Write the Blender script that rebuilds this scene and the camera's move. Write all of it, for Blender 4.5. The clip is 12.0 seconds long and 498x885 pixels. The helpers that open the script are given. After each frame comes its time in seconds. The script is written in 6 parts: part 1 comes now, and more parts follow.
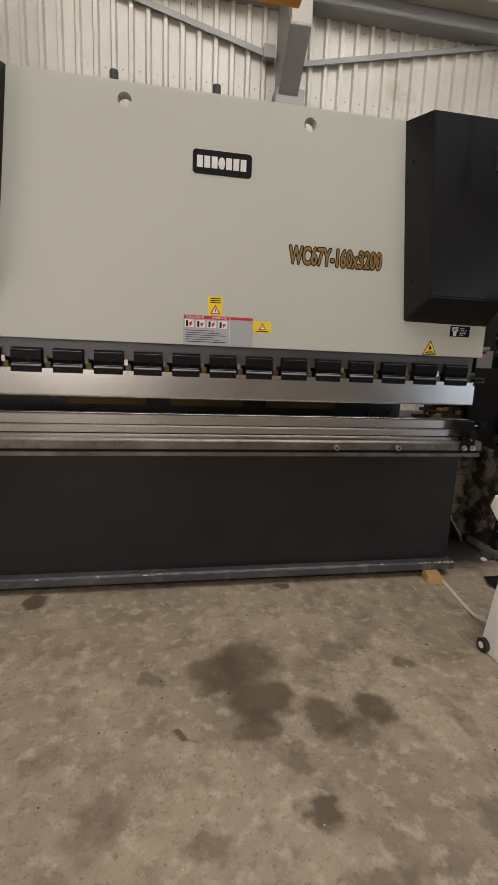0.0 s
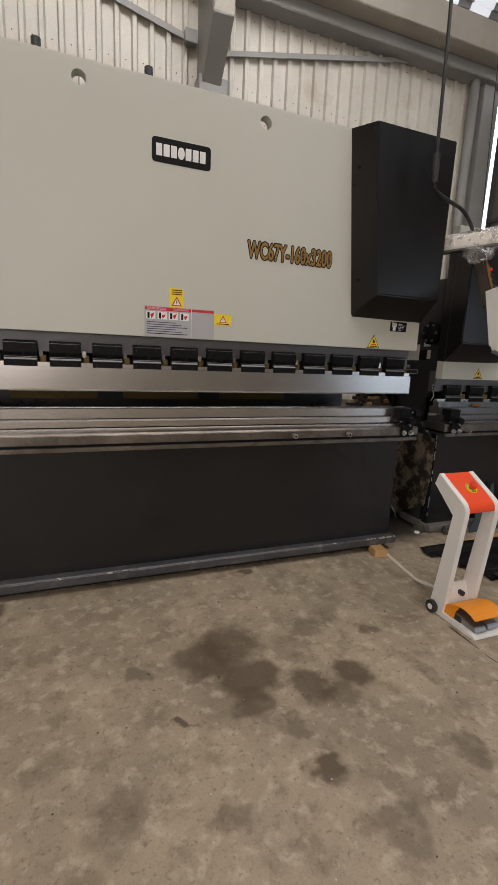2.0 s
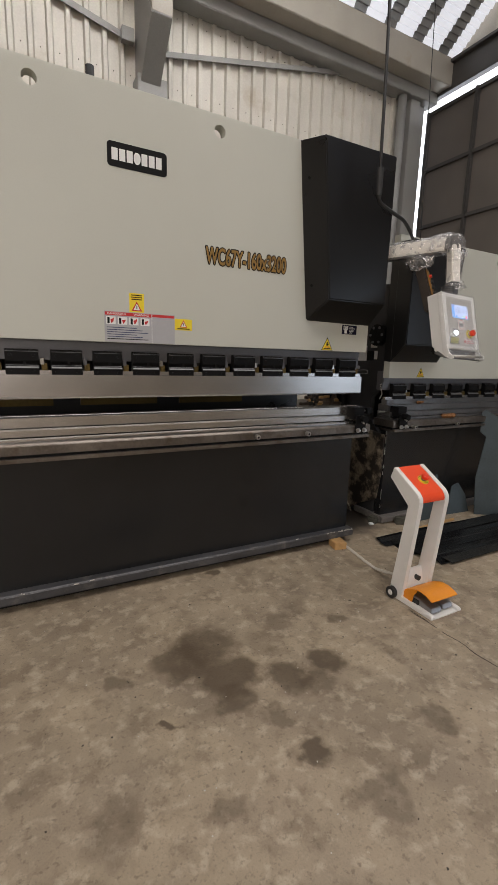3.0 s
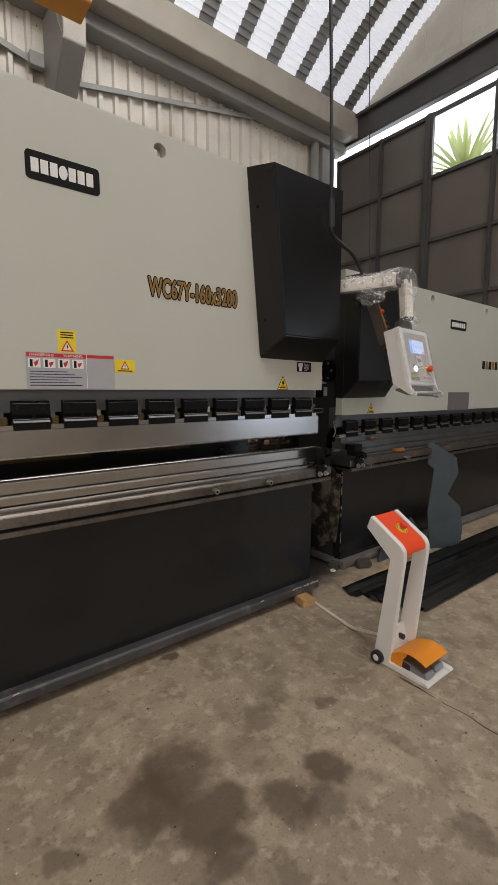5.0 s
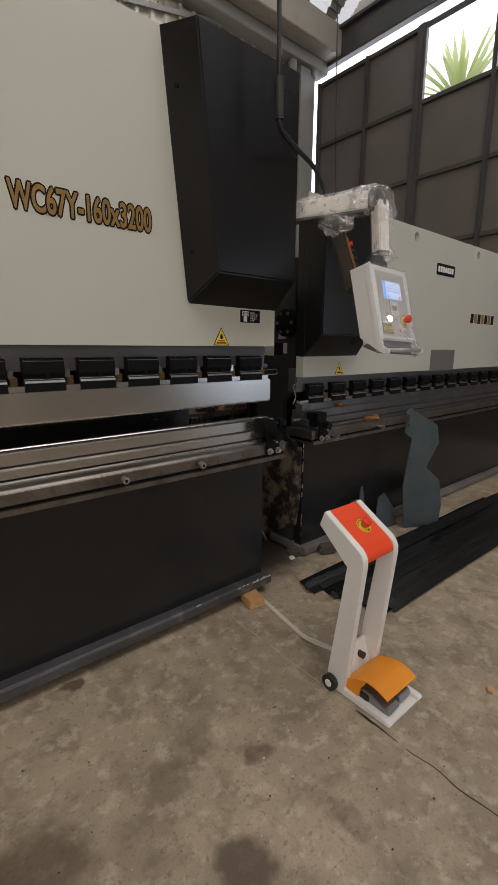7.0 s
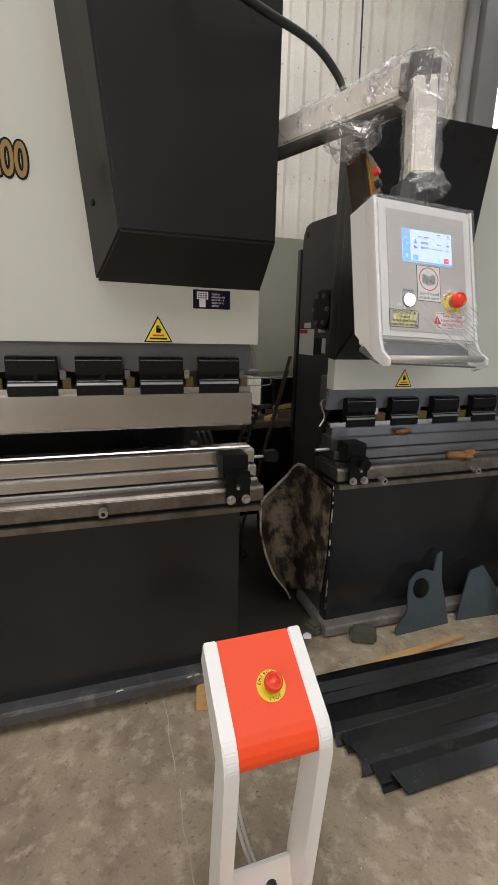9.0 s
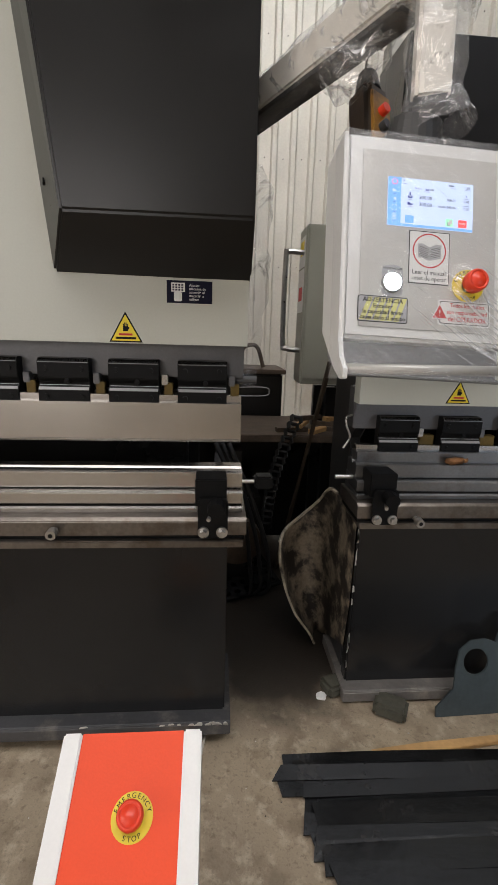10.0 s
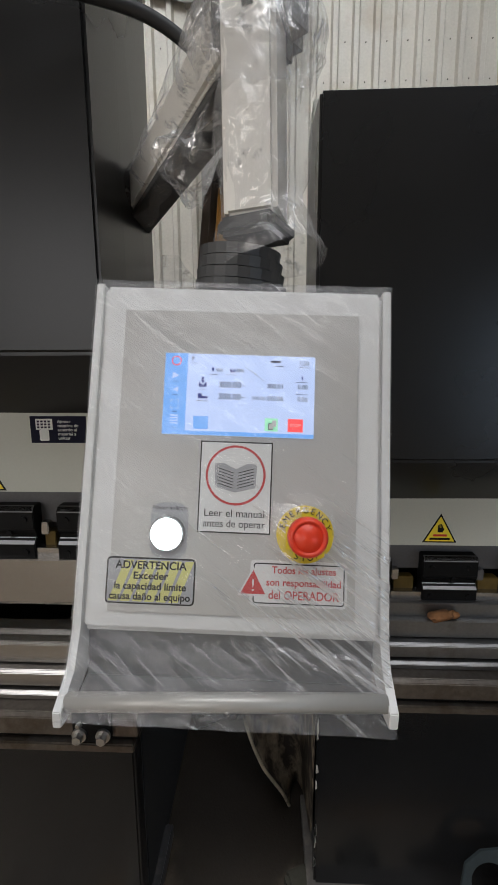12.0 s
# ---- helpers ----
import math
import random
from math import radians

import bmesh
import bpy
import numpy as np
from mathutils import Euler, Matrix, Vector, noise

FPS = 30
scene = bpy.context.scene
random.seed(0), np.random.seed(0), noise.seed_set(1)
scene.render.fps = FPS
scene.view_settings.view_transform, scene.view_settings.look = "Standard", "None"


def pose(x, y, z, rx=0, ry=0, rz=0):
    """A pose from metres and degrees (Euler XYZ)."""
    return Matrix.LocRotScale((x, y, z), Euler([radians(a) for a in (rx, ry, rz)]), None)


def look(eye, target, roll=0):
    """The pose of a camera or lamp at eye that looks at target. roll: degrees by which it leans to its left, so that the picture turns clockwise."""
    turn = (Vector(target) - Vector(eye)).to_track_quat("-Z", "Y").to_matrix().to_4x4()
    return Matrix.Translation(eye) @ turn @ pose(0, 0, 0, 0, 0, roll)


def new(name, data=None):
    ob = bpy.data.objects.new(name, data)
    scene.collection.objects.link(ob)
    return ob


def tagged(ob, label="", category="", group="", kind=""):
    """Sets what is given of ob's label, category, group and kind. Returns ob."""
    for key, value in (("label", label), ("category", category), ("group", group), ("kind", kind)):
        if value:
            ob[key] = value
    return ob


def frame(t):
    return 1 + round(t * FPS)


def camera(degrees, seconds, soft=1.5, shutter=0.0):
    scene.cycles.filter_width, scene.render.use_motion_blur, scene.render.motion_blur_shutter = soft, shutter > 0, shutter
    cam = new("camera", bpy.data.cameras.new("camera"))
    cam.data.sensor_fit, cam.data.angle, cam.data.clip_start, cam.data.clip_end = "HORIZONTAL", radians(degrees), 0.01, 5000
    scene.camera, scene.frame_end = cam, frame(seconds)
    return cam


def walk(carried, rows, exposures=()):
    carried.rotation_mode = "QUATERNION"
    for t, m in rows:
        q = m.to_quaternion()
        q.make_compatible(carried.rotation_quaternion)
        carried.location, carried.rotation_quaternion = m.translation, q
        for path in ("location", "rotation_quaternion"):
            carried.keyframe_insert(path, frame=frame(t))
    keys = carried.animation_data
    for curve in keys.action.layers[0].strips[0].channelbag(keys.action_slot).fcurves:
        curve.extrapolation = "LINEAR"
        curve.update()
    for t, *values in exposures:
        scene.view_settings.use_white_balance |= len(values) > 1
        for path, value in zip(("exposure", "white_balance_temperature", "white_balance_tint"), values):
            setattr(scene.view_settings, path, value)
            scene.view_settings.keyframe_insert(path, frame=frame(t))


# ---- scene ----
cam = camera(58.9, 12.0, 1.0)
PATH = [
    (0, (-1.791, -2.327, 1.276), (-1.449, -0.391, 0.909), 2.3),
    (0.5, (-1.825, -2.323, 1.279), (-1.41, -0.402, 0.909), 2.3),
    (1, (-1.923, -2.329, 1.281), (-1.411, -0.431, 0.909), 2.5),
    (1.5, (-2.004, -2.323, 1.274), (-1.397, -0.455, 0.895), 2.6),
    (2, (-2.051, -2.314, 1.275), (-1.344, -0.484, 0.883), 2.5),
    (2.5, (-2.14, -2.323, 1.292), (-1.336, -0.536, 0.892), 2.3),
    (3, (-2.16, -2.314, 1.289), (-1.231, -0.584, 0.908), 1.7),
    (3.5, (-2.225, -2.254, 1.3), (-1.154, -0.6, 0.957), 1.7),
    (3.7, (-2.26, -2.226, 1.309), (-1.136, -0.602, 0.989), 1.7),
    (5.3, (-2.061, -1.89, 1.344), (-0.837, -0.325, 1.11), 0.1),
    (5.5, (-2.005, -1.875, 1.324), (-0.785, -0.309, 1.084), 0.2),
    (6, (-1.914, -1.841, 1.323), (-0.667, -0.308, 1.012), 0.5),
    (6.5, (-1.789, -1.766, 1.326), (-0.52, -0.272, 0.929), 0.1),
    (7, (-1.606, -1.671, 1.338), (-0.349, -0.173, 0.915), 0.3),
    (7.2, (-1.489, -1.665, 1.341), (-0.262, -0.144, 0.913), -0.0),
    (8.8, (-0.631, -1.432, 1.378), (0.071, 0.38, 0.902), 1.3),
    (9, (-0.532, -1.449, 1.376), (0.07, 0.397, 0.899), 1.3),
    (9.5, (-0.325, -1.366, 1.361), (0.046, 0.538, 0.873), 1.4),
    (10, (-0.119, -1.252, 1.374), (0.031, 0.685, 0.9), 1.7),
    (10.5, (0.091, -1.173, 1.412), (0.062, 0.773, 0.952), 2.0),
    (11, (0.18, -1.059, 1.467), (0.105, 0.899, 1.068), 1.1),
    (11.5, (0.227, -0.958, 1.564), (0.148, 1.006, 1.195), 0.1),
    (12, (0.253, -0.91, 1.619), (0.17, 1.056, 1.265), -0.3),
]
EXPOSURES = [(0, 0.4, 6350, 14), (1.5, 0.37, 6350, 14), (3.5, 0.36, 6350, 14), (5.5, 0.24, 6350, 14), (7, 0.18, 6350, 14), (9, 0.7, 6150, 12), (10, 0.6, 6150, 12), (11, 0.52, 6000, 11), (12, 0.16, 5900, 10)]
walk(cam, [(t, look(eye, target, roll)) for t, eye, target, roll in PATH], EXPOSURES)

# ---- world and light ----
world = bpy.data.worlds.new("sky")
scene.world = world
world.use_nodes = True
wn = world.node_tree.nodes
sky = wn.new("ShaderNodeTexSky")
sky.sky_type = "NISHITA"
sky.sun_disc = False
sky.sun_elevation, sky.sun_rotation = radians(52), radians(110)
world.node_tree.links.new(sky.outputs[0], wn["Background"].inputs[0])
wn["Background"].inputs[1].default_value = 0.15


def lamp(name, m, sx, sy, watts, color):
    data = bpy.data.lights.new(name, "AREA")
    data.shape, data.size, data.size_y, data.energy, data.color = "RECTANGLE", sx, sy, watts, color
    ob = new(name, data)
    ob.matrix_world = m
    return ob


sun_data = bpy.data.lights.new("sun", "SUN")
sun_data.energy, sun_data.angle, sun_data.color = 3.0, radians(0.5), (1.0, 0.95, 0.86)
sun = new("sun", sun_data)
sun.matrix_world = look((20, -8, 28), (0, 0, 0))
# daylight through the open gates in the west and south walls and through the translucent roof sheets
lamp("gate_daylight", look((-8.7, -4.4, 3.0), (-0.8, 0, 1.6)), 4.5, 4.4, 225, (1.0, 0.9, 0.79))
lamp("south_gate_daylight", look((-3.2, -8.7, 2.6), (-1.0, 0, 1.2)), 4.4, 3.8, 115, (1.0, 0.93, 0.85))
lamp("roof_daylight", look((-0.5, -3.4, 8.3), (-0.5, -2.4, 0)), 9.0, 3.5, 320, (1.0, 0.945, 0.885))
lamp("back_roof_daylight", look((-0.9, 0.9, 7.9), (-0.9, 4.5, 4.4)), 6.5, 1.4, 62, (0.96, 0.95, 0.9)).data.spread = radians(95)
lamp("side_daylight", look((4.9, -5.2, 1.35), (1.0, 0.0, 0.6)), 3.0, 2.2, 38, (0.72, 0.86, 1.0))


# ---- materials ----
def material(name, color, rough=0.5, metal=0.0, var=0.12, scale=3.0, fine=60.0, bump=0.0, spread=0.08, stain=None, stain_scale=1.2, stain_amount=0.0, coat=0.0, per_object=0.0, spec=0.5):
    mat = bpy.data.materials.new(name)
    mat.use_nodes = True
    nt = mat.node_tree
    n, l = nt.nodes, nt.links
    b = n["Principled BSDF"]
    b.inputs["Metallic"].default_value = metal
    b.inputs["Coat Weight"].default_value = coat
    b.inputs["Specular IOR Level"].default_value = spec
    tc = n.new("ShaderNodeTexCoord")
    big = n.new("ShaderNodeTexNoise")
    big.inputs["Scale"].default_value, big.inputs["Detail"].default_value = scale, 5
    small = n.new("ShaderNodeTexNoise")
    small.inputs["Scale"].default_value, small.inputs["Detail"].default_value = fine, 3
    l.new(tc.outputs["Object"], big.inputs["Vector"])
    l.new(tc.outputs["Object"], small.inputs["Vector"])
    mix = n.new("ShaderNodeMath")
    mix.operation = "MULTIPLY_ADD"
    mix.inputs[1].default_value = 0.45
    l.new(small.outputs[0], mix.inputs[0])
    l.new(big.outputs[0], mix.inputs[2])
    ramp = n.new("ShaderNodeValToRGB")
    c = np.array(color)
    lo, hi = ramp.color_ramp.elements
    lo.position, hi.position = 0.45, 1.0
    lo.color, hi.color = (*np.clip(c * (1 - var), 0, 1), 1), (*np.clip(c * (1 + var), 0, 1), 1)
    l.new(mix.outputs[0], ramp.inputs[0])
    out = ramp.outputs[0]
    if per_object:
        info = n.new("ShaderNodeObjectInfo")
        mr = n.new("ShaderNodeMapRange")
        mr.inputs[3].default_value, mr.inputs[4].default_value = 1 - per_object, 1 + per_object
        l.new(info.outputs["Random"], mr.inputs[0])
        hsv = n.new("ShaderNodeHueSaturation")
        l.new(mr.outputs[0], hsv.inputs["Value"])
        l.new(out, hsv.inputs["Color"])
        out = hsv.outputs[0]
    if stain is not None:
        st = n.new("ShaderNodeTexNoise")
        st.inputs["Scale"].default_value, st.inputs["Detail"].default_value, st.inputs["Roughness"].default_value = stain_scale, 8, 0.65
        l.new(tc.outputs["Object"], st.inputs["Vector"])
        sr = n.new("ShaderNodeValToRGB")
        sr.color_ramp.elements[0].position, sr.color_ramp.elements[1].position = 0.66 - 0.3 * stain_amount, 0.78 - 0.2 * stain_amount
        l.new(st.outputs[0], sr.inputs[0])
        sm = n.new("ShaderNodeMix")
        sm.data_type = "RGBA"
        sm.inputs["B"].default_value = (*stain, 1)
        l.new(sr.outputs[0], sm.inputs["Factor"])
        l.new(out, sm.inputs["A"])
        out = sm.outputs["Result"]
    l.new(out, b.inputs["Base Color"])
    rr = n.new("ShaderNodeMapRange")
    rr.inputs[3].default_value, rr.inputs[4].default_value = max(0.03, rough - spread), min(1, rough + spread)
    l.new(big.outputs[0], rr.inputs[0])
    l.new(rr.outputs[0], b.inputs["Roughness"])
    if bump:
        bp = n.new("ShaderNodeBump")
        bp.inputs["Strength"].default_value, bp.inputs["Distance"].default_value = bump, 0.01
        l.new(mix.outputs[0], bp.inputs["Height"])
        l.new(bp.outputs[0], b.inputs["Normal"])
    return mat


def glow(name, color, strength, base=0.6):
    mat = bpy.data.materials.new(name)
    mat.use_nodes = True
    b = mat.node_tree.nodes["Principled BSDF"]
    b.inputs["Base Color"].default_value = (*[base * v for v in color], 1)
    b.inputs["Emission Color"].default_value = (*color, 1)
    b.inputs["Emission Strength"].default_value = strength
    return mat


WHITE_PAINT = material("cream_white_machine_paint", (0.47, 0.475, 0.415), 0.45, 0, 0.05, 1.2, 180, 0.03)
BLACK_PAINT = material("black_textured_paint", (0.0075, 0.0072, 0.0068), 0.29, 0, 0.2, 2.0, 260, 0.03, stain=(0.009, 0.009, 0.009), stain_scale=2.5, stain_amount=0.1, spec=0.45)
BED_PAINT = material("dark_grey_machine_paint", (0.013, 0.0132, 0.0138), 0.22, 0, 0.2, 2.0, 200, 0.03, stain=(0.012, 0.012, 0.012), stain_scale=3, stain_amount=0.1, spec=0.4)
SIDE_PAINT = material("dark_grey_side_paint", (0.034, 0.034, 0.035), 0.45, 0, 0.2, 2, 120, 0.05, spec=0.3)
DUSTY_PLINTH = material("dusty_plinth_paint", (0.13, 0.12, 0.11), 0.5, 0, 0.3, 4, 60, 0.1, stain=(0.22, 0.2, 0.17), stain_scale=9, stain_amount=0.35)
PLINTH_PAINT = material("worn_plinth_paint", (0.05, 0.05, 0.053), 0.34, 0, 0.35, 4, 60, 0.1, stain=(0.13, 0.12, 0.11), stain_scale=9, stain_amount=0.4)
STEEL = material("ground_steel", (0.43, 0.41, 0.385), 0.26, 0.97, 0.1, 4, 120, 0.003, spread=0.03, stain=(0.3, 0.26, 0.22), stain_scale=5, stain_amount=0.1)
DULL_STEEL = material("dull_tool_steel", (0.2, 0.2, 0.2), 0.33, 0.92, 0.2, 4, 120, 0.004, stain=(0.12, 0.1, 0.085), stain_scale=6, stain_amount=0.3)
OILY = material("oily_worn_steel", (0.17, 0.15, 0.13), 0.36, 0.85, 0.35, 5, 90, 0.08, stain=(0.1, 0.08, 0.06), stain_scale=9, stain_amount=0.55)
GREY_STEEL = material("grey_cast_steel", (0.13, 0.13, 0.135), 0.45, 0.6, 0.15, 6, 150, 0.06)
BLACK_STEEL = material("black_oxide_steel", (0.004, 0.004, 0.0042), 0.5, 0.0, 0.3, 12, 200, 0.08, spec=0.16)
BOLT = material("zinc_bolt", (0.45, 0.44, 0.42), 0.3, 0.9, 0.2, 30, 200)
EDGE_HIGHLIGHT = material("worn_clamp_edge", (0.22, 0.22, 0.22), 0.35, 0.8, 0.2)
WALL_SHEET = material("pale_corrugated_sheet", (0.56, 0.53, 0.46), 0.45, 0.0, 0.15, 1.2, 40, 0.02, stain=(0.4, 0.34, 0.25), stain_scale=0.8, stain_amount=0.35)
ROOF_SHEET = material("galvanised_roof_sheet", (0.3, 0.3, 0.29), 0.5, 0.4, 0.15, 2, 40)
SKYLIGHT = glow("translucent_roof_sheet", (0.95, 0.97, 1.0), 0.42)
FRAME_GREY = material("grey_frame_paint", (0.26, 0.255, 0.24), 0.5, 0, 0.12, 2, 60, 0.02)
BEAM_CREAM = material("cream_beam_paint", (0.33, 0.3, 0.25), 0.5, 0, 0.12, 2, 60, 0.02, stain=(0.3, 0.25, 0.18), stain_scale=2, stain_amount=0.2)
DOOR_SHEET = material("dark_brown_door_sheet", (0.125, 0.11, 0.096), 0.4, 0.0, 0.15, 1.2, 60, 0.02)
DOOR_FRAME = material("dark_door_frame_paint", (0.06, 0.056, 0.052), 0.38, 0, 0.15, 3, 80)
ORANGE_CRANE = material("orange_crane_paint", (0.65, 0.27, 0.02), 0.45, 0, 0.1)
PLASTER = material("plain_grey_plaster", (0.38, 0.36, 0.33), 0.8, 0, 0.15, 1.5, 30, 0.05)


def concrete():
    mat = material("worn_concrete", (0.285, 0.229, 0.162), 0.55, 0, 0.34, 1.8, 110, 0.3)
    nt = mat.node_tree
    n, l = nt.nodes, nt.links
    b = n["Principled BSDF"]
    tc = n["Texture Coordinate"]
    out = b.inputs["Base Color"].links[0].from_socket

    def layer(out, fac, color):
        m = n.new("ShaderNodeMix")
        m.data_type = "RGBA"
        m.inputs["B"].default_value = (*color, 1)
        l.new(fac, m.inputs["Factor"])
        l.new(out, m.inputs["A"])
        return m.outputs["Result"]

    def cloud(scale, lo, hi, detail=6, amount=1.0):
        t = n.new("ShaderNodeTexNoise")
        t.inputs["Scale"].default_value, t.inputs["Detail"].default_value, t.inputs["Roughness"].default_value = scale, detail, 0.6
        l.new(tc.outputs["Object"], t.inputs["Vector"])
        r = n.new("ShaderNodeMapRange")
        r.inputs[1].default_value, r.inputs[2].default_value, r.inputs[4].default_value = lo, hi, amount
        l.new(t.outputs[0], r.inputs[0])
        return r.outputs[0]

    out = layer(out, cloud(3.0, 0.4, 0.64, 10, 0.85), (0.4, 0.325, 0.225))
    out = layer(out, cloud(1.2, 0.48, 0.72, 8, 0.45), (0.16, 0.12, 0.077))
    out = layer(out, cloud(9, 0.5, 0.62, 10, 0.5), (0.15, 0.112, 0.072))
    out = layer(out, cloud(16, 0.52, 0.64, 10, 0.6), (0.5, 0.42, 0.31))
    out = layer(out, cloud(110, 0.54, 0.66, 4, 0.3), (0.1, 0.078, 0.052))
    out = layer(out, cloud(48, 0.56, 0.68, 6, 0.5), (0.095, 0.072, 0.048))
    out = layer(out, cloud(26, 0.7, 0.74, 4, 0.5), (0.52, 0.455, 0.35))
    # old oil stains, and shade painted between the machines, each with place and radius
    warp = n.new("ShaderNodeTexNoise")
    warp.inputs["Scale"].default_value, warp.inputs["Detail"].default_value = 7, 5
    l.new(tc.outputs["Object"], warp.inputs["Vector"])
    sub = n.new("ShaderNodeVectorMath")
    sub.operation = "SUBTRACT"
    sub.inputs[1].default_value = (0.5, 0.5, 0.5)
    l.new(warp.outputs["Color"], sub.inputs[0])
    mad = n.new("ShaderNodeVectorMath")
    mad.operation = "MULTIPLY_ADD"
    mad.inputs[1].default_value = (0.22, 0.22, 0)
    l.new(sub.outputs[0], mad.inputs[0])
    l.new(tc.outputs["Object"], mad.inputs[2])
    for x, y, r, a in OIL_STAINS_AND_GAP_SHADE:
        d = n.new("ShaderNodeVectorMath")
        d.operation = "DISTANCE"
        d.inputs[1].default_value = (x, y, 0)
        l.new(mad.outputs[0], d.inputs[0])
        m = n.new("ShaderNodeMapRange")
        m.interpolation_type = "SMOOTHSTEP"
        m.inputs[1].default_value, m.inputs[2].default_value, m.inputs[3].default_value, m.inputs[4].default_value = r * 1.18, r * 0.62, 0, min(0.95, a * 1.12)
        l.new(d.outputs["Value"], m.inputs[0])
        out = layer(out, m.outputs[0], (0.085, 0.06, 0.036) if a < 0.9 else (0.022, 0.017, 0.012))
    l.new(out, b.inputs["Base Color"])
    return mat


# last four entries: shade painted into the floor between and behind the machines
OIL_STAINS_AND_GAP_SHADE = [(-1.6, -0.72, 0.14, 0.7), (-1.47, -0.66, 0.13, 0.65), (-1.45, -0.88, 0.13, 0.75), (-1.48, -1.0, 0.09, 0.65), (-1.21, -0.78, 0.1, 0.3), (-1.23, -1.0, 0.1, 0.7), (-1.14, -1.07, 0.07, 0.5), (-1.03, -0.98, 0.09, 0.75), (-1.34, -1.32, 0.062, 0.8), (-1.38, -1.13, 0.06, 0.5), (-0.92, -0.56, 0.07, 0.35), (-2.47, -0.08, 0.06, 0.8), (-1.87, -0.74, 0.05, 0.5), (-1.76, -1.0, 0.025, 0.8), (-1.19, -0.03, 0.04, 0.8), (-1.69, -1.35, 0.05, 0.4), (-0.73, -1.07, 0.06, 0.4), (-0.79, -0.73, 0.06, 0.6), (-1.07, -0.65, 0.08, 0.4), (-1.99, -1.28, 0.09, 0.35), (-0.85, -1.41, 0.06, 0.55), (-1.25, -1.54, 0.07, 0.45), (0.5, -0.83, 0.08, 0.3), (0.15, 0.4, 0.34, 0.93), (0.2, 0.68, 0.45, 0.95), (0.1, 1.2, 0.8, 0.95), (0.25, 2.3, 0.9, 0.95)]
CONCRETE = concrete()


# ---- mesh helpers ----
def part(name, bm, mat, parent=None, label="", smooth=False):
    bmesh.ops.recalc_face_normals(bm, faces=bm.faces[:])
    me = bpy.data.meshes.new(name)
    if smooth:
        for f in bm.faces:
            f.smooth = True
    bm.to_mesh(me)
    bm.free()
    me.materials.append(mat)
    ob = new(name, me)
    if parent is not None:
        ob.parent = parent
    if label:
        ob["label"] = label
    return ob


def thing(name, at, label, category, group="", kind="", turn=0.0):
    ob = new(name)
    ob.empty_display_size = 0.05
    ob.matrix_world = pose(*at, 0, 0, turn)
    return tagged(ob, label, category, group, kind)


def box(bm, x0, x1, y0, y1, z0, z1, bevel=0.0, m=None):
    made = bmesh.ops.create_cube(bm, size=1.0, matrix=Matrix.Translation(((x0 + x1) / 2, (y0 + y1) / 2, (z0 + z1) / 2)) @ Matrix.Diagonal((x1 - x0, y1 - y0, z1 - z0, 1)))
    vs = made["verts"]
    if bevel:
        es = list({e for v in vs for e in v.link_edges})
        got = bmesh.ops.bevel(bm, geom=es, offset=bevel, segments=2, affect="EDGES")
        vs = list({v for v in vs if v.is_valid} | set(got["verts"]))
    if m is not None:
        bmesh.ops.transform(bm, matrix=m, verts=vs)
    return bm


def cube(x0, x1, y0, y1, z0, z1, bevel=0.0, m=None):
    return box(bmesh.new(), x0, x1, y0, y1, z0, z1, bevel, m)


def prism(bm, pts, axis, a, b, bevel=0.0):
    """A polygon of two coordinates, drawn out along the third axis from a to b."""
    place = {"x": lambda p, t: (t, p[0], p[1]), "y": lambda p, t: (p[0], t, p[1]), "z": lambda p, t: (p[0], p[1], t)}[axis]
    v0 = [bm.verts.new(place(p, a)) for p in pts]
    v1 = [bm.verts.new(place(p, b)) for p in pts]
    bm.faces.new(v0[::-1])
    bm.faces.new(v1)
    for i in range(len(pts)):
        bm.faces.new((v0[i], v0[(i + 1) % len(pts)], v1[(i + 1) % len(pts)], v1[i]))
    if bevel:
        es = list({e for v in v0 + v1 for e in v.link_edges})
        bmesh.ops.bevel(bm, geom=es, offset=bevel, segments=2, affect="EDGES")
    return bm


def drawn(pts, axis, a, b, bevel=0.0):
    return prism(bmesh.new(), pts, axis, a, b, bevel)


def rod(bm, p, q, r0, r1=None, n=14):
    r1 = r0 if r1 is None else r1
    p, q = Vector(p), Vector(q)
    d = q - p
    m = Matrix.Translation((p + q) / 2) @ d.to_track_quat("Z", "Y").to_matrix().to_4x4()
    bmesh.ops.create_cone(bm, cap_ends=True, segments=n, radius1=r0, radius2=r1, depth=d.length, matrix=m)
    return bm


def bar(p, q, r0, r1=None, n=14):
    return rod(bmesh.new(), p, q, r0, r1, n)


def spline(pts, steps=8):
    pts = [Vector(p) for p in pts]
    ext = [2 * pts[0] - pts[1]] + pts + [2 * pts[-1] - pts[-2]]
    out = []
    for i in range(1, len(ext) - 2):
        a, b, c, d = ext[i - 1 : i + 3]
        for k in range(steps):
            t = k / steps
            out.append(0.5 * (2 * b + (c - a) * t + (2 * a - 5 * b + 4 * c - d) * t * t + (3 * b - a - 3 * c + d) * t**3))
    return out + [pts[-1]]


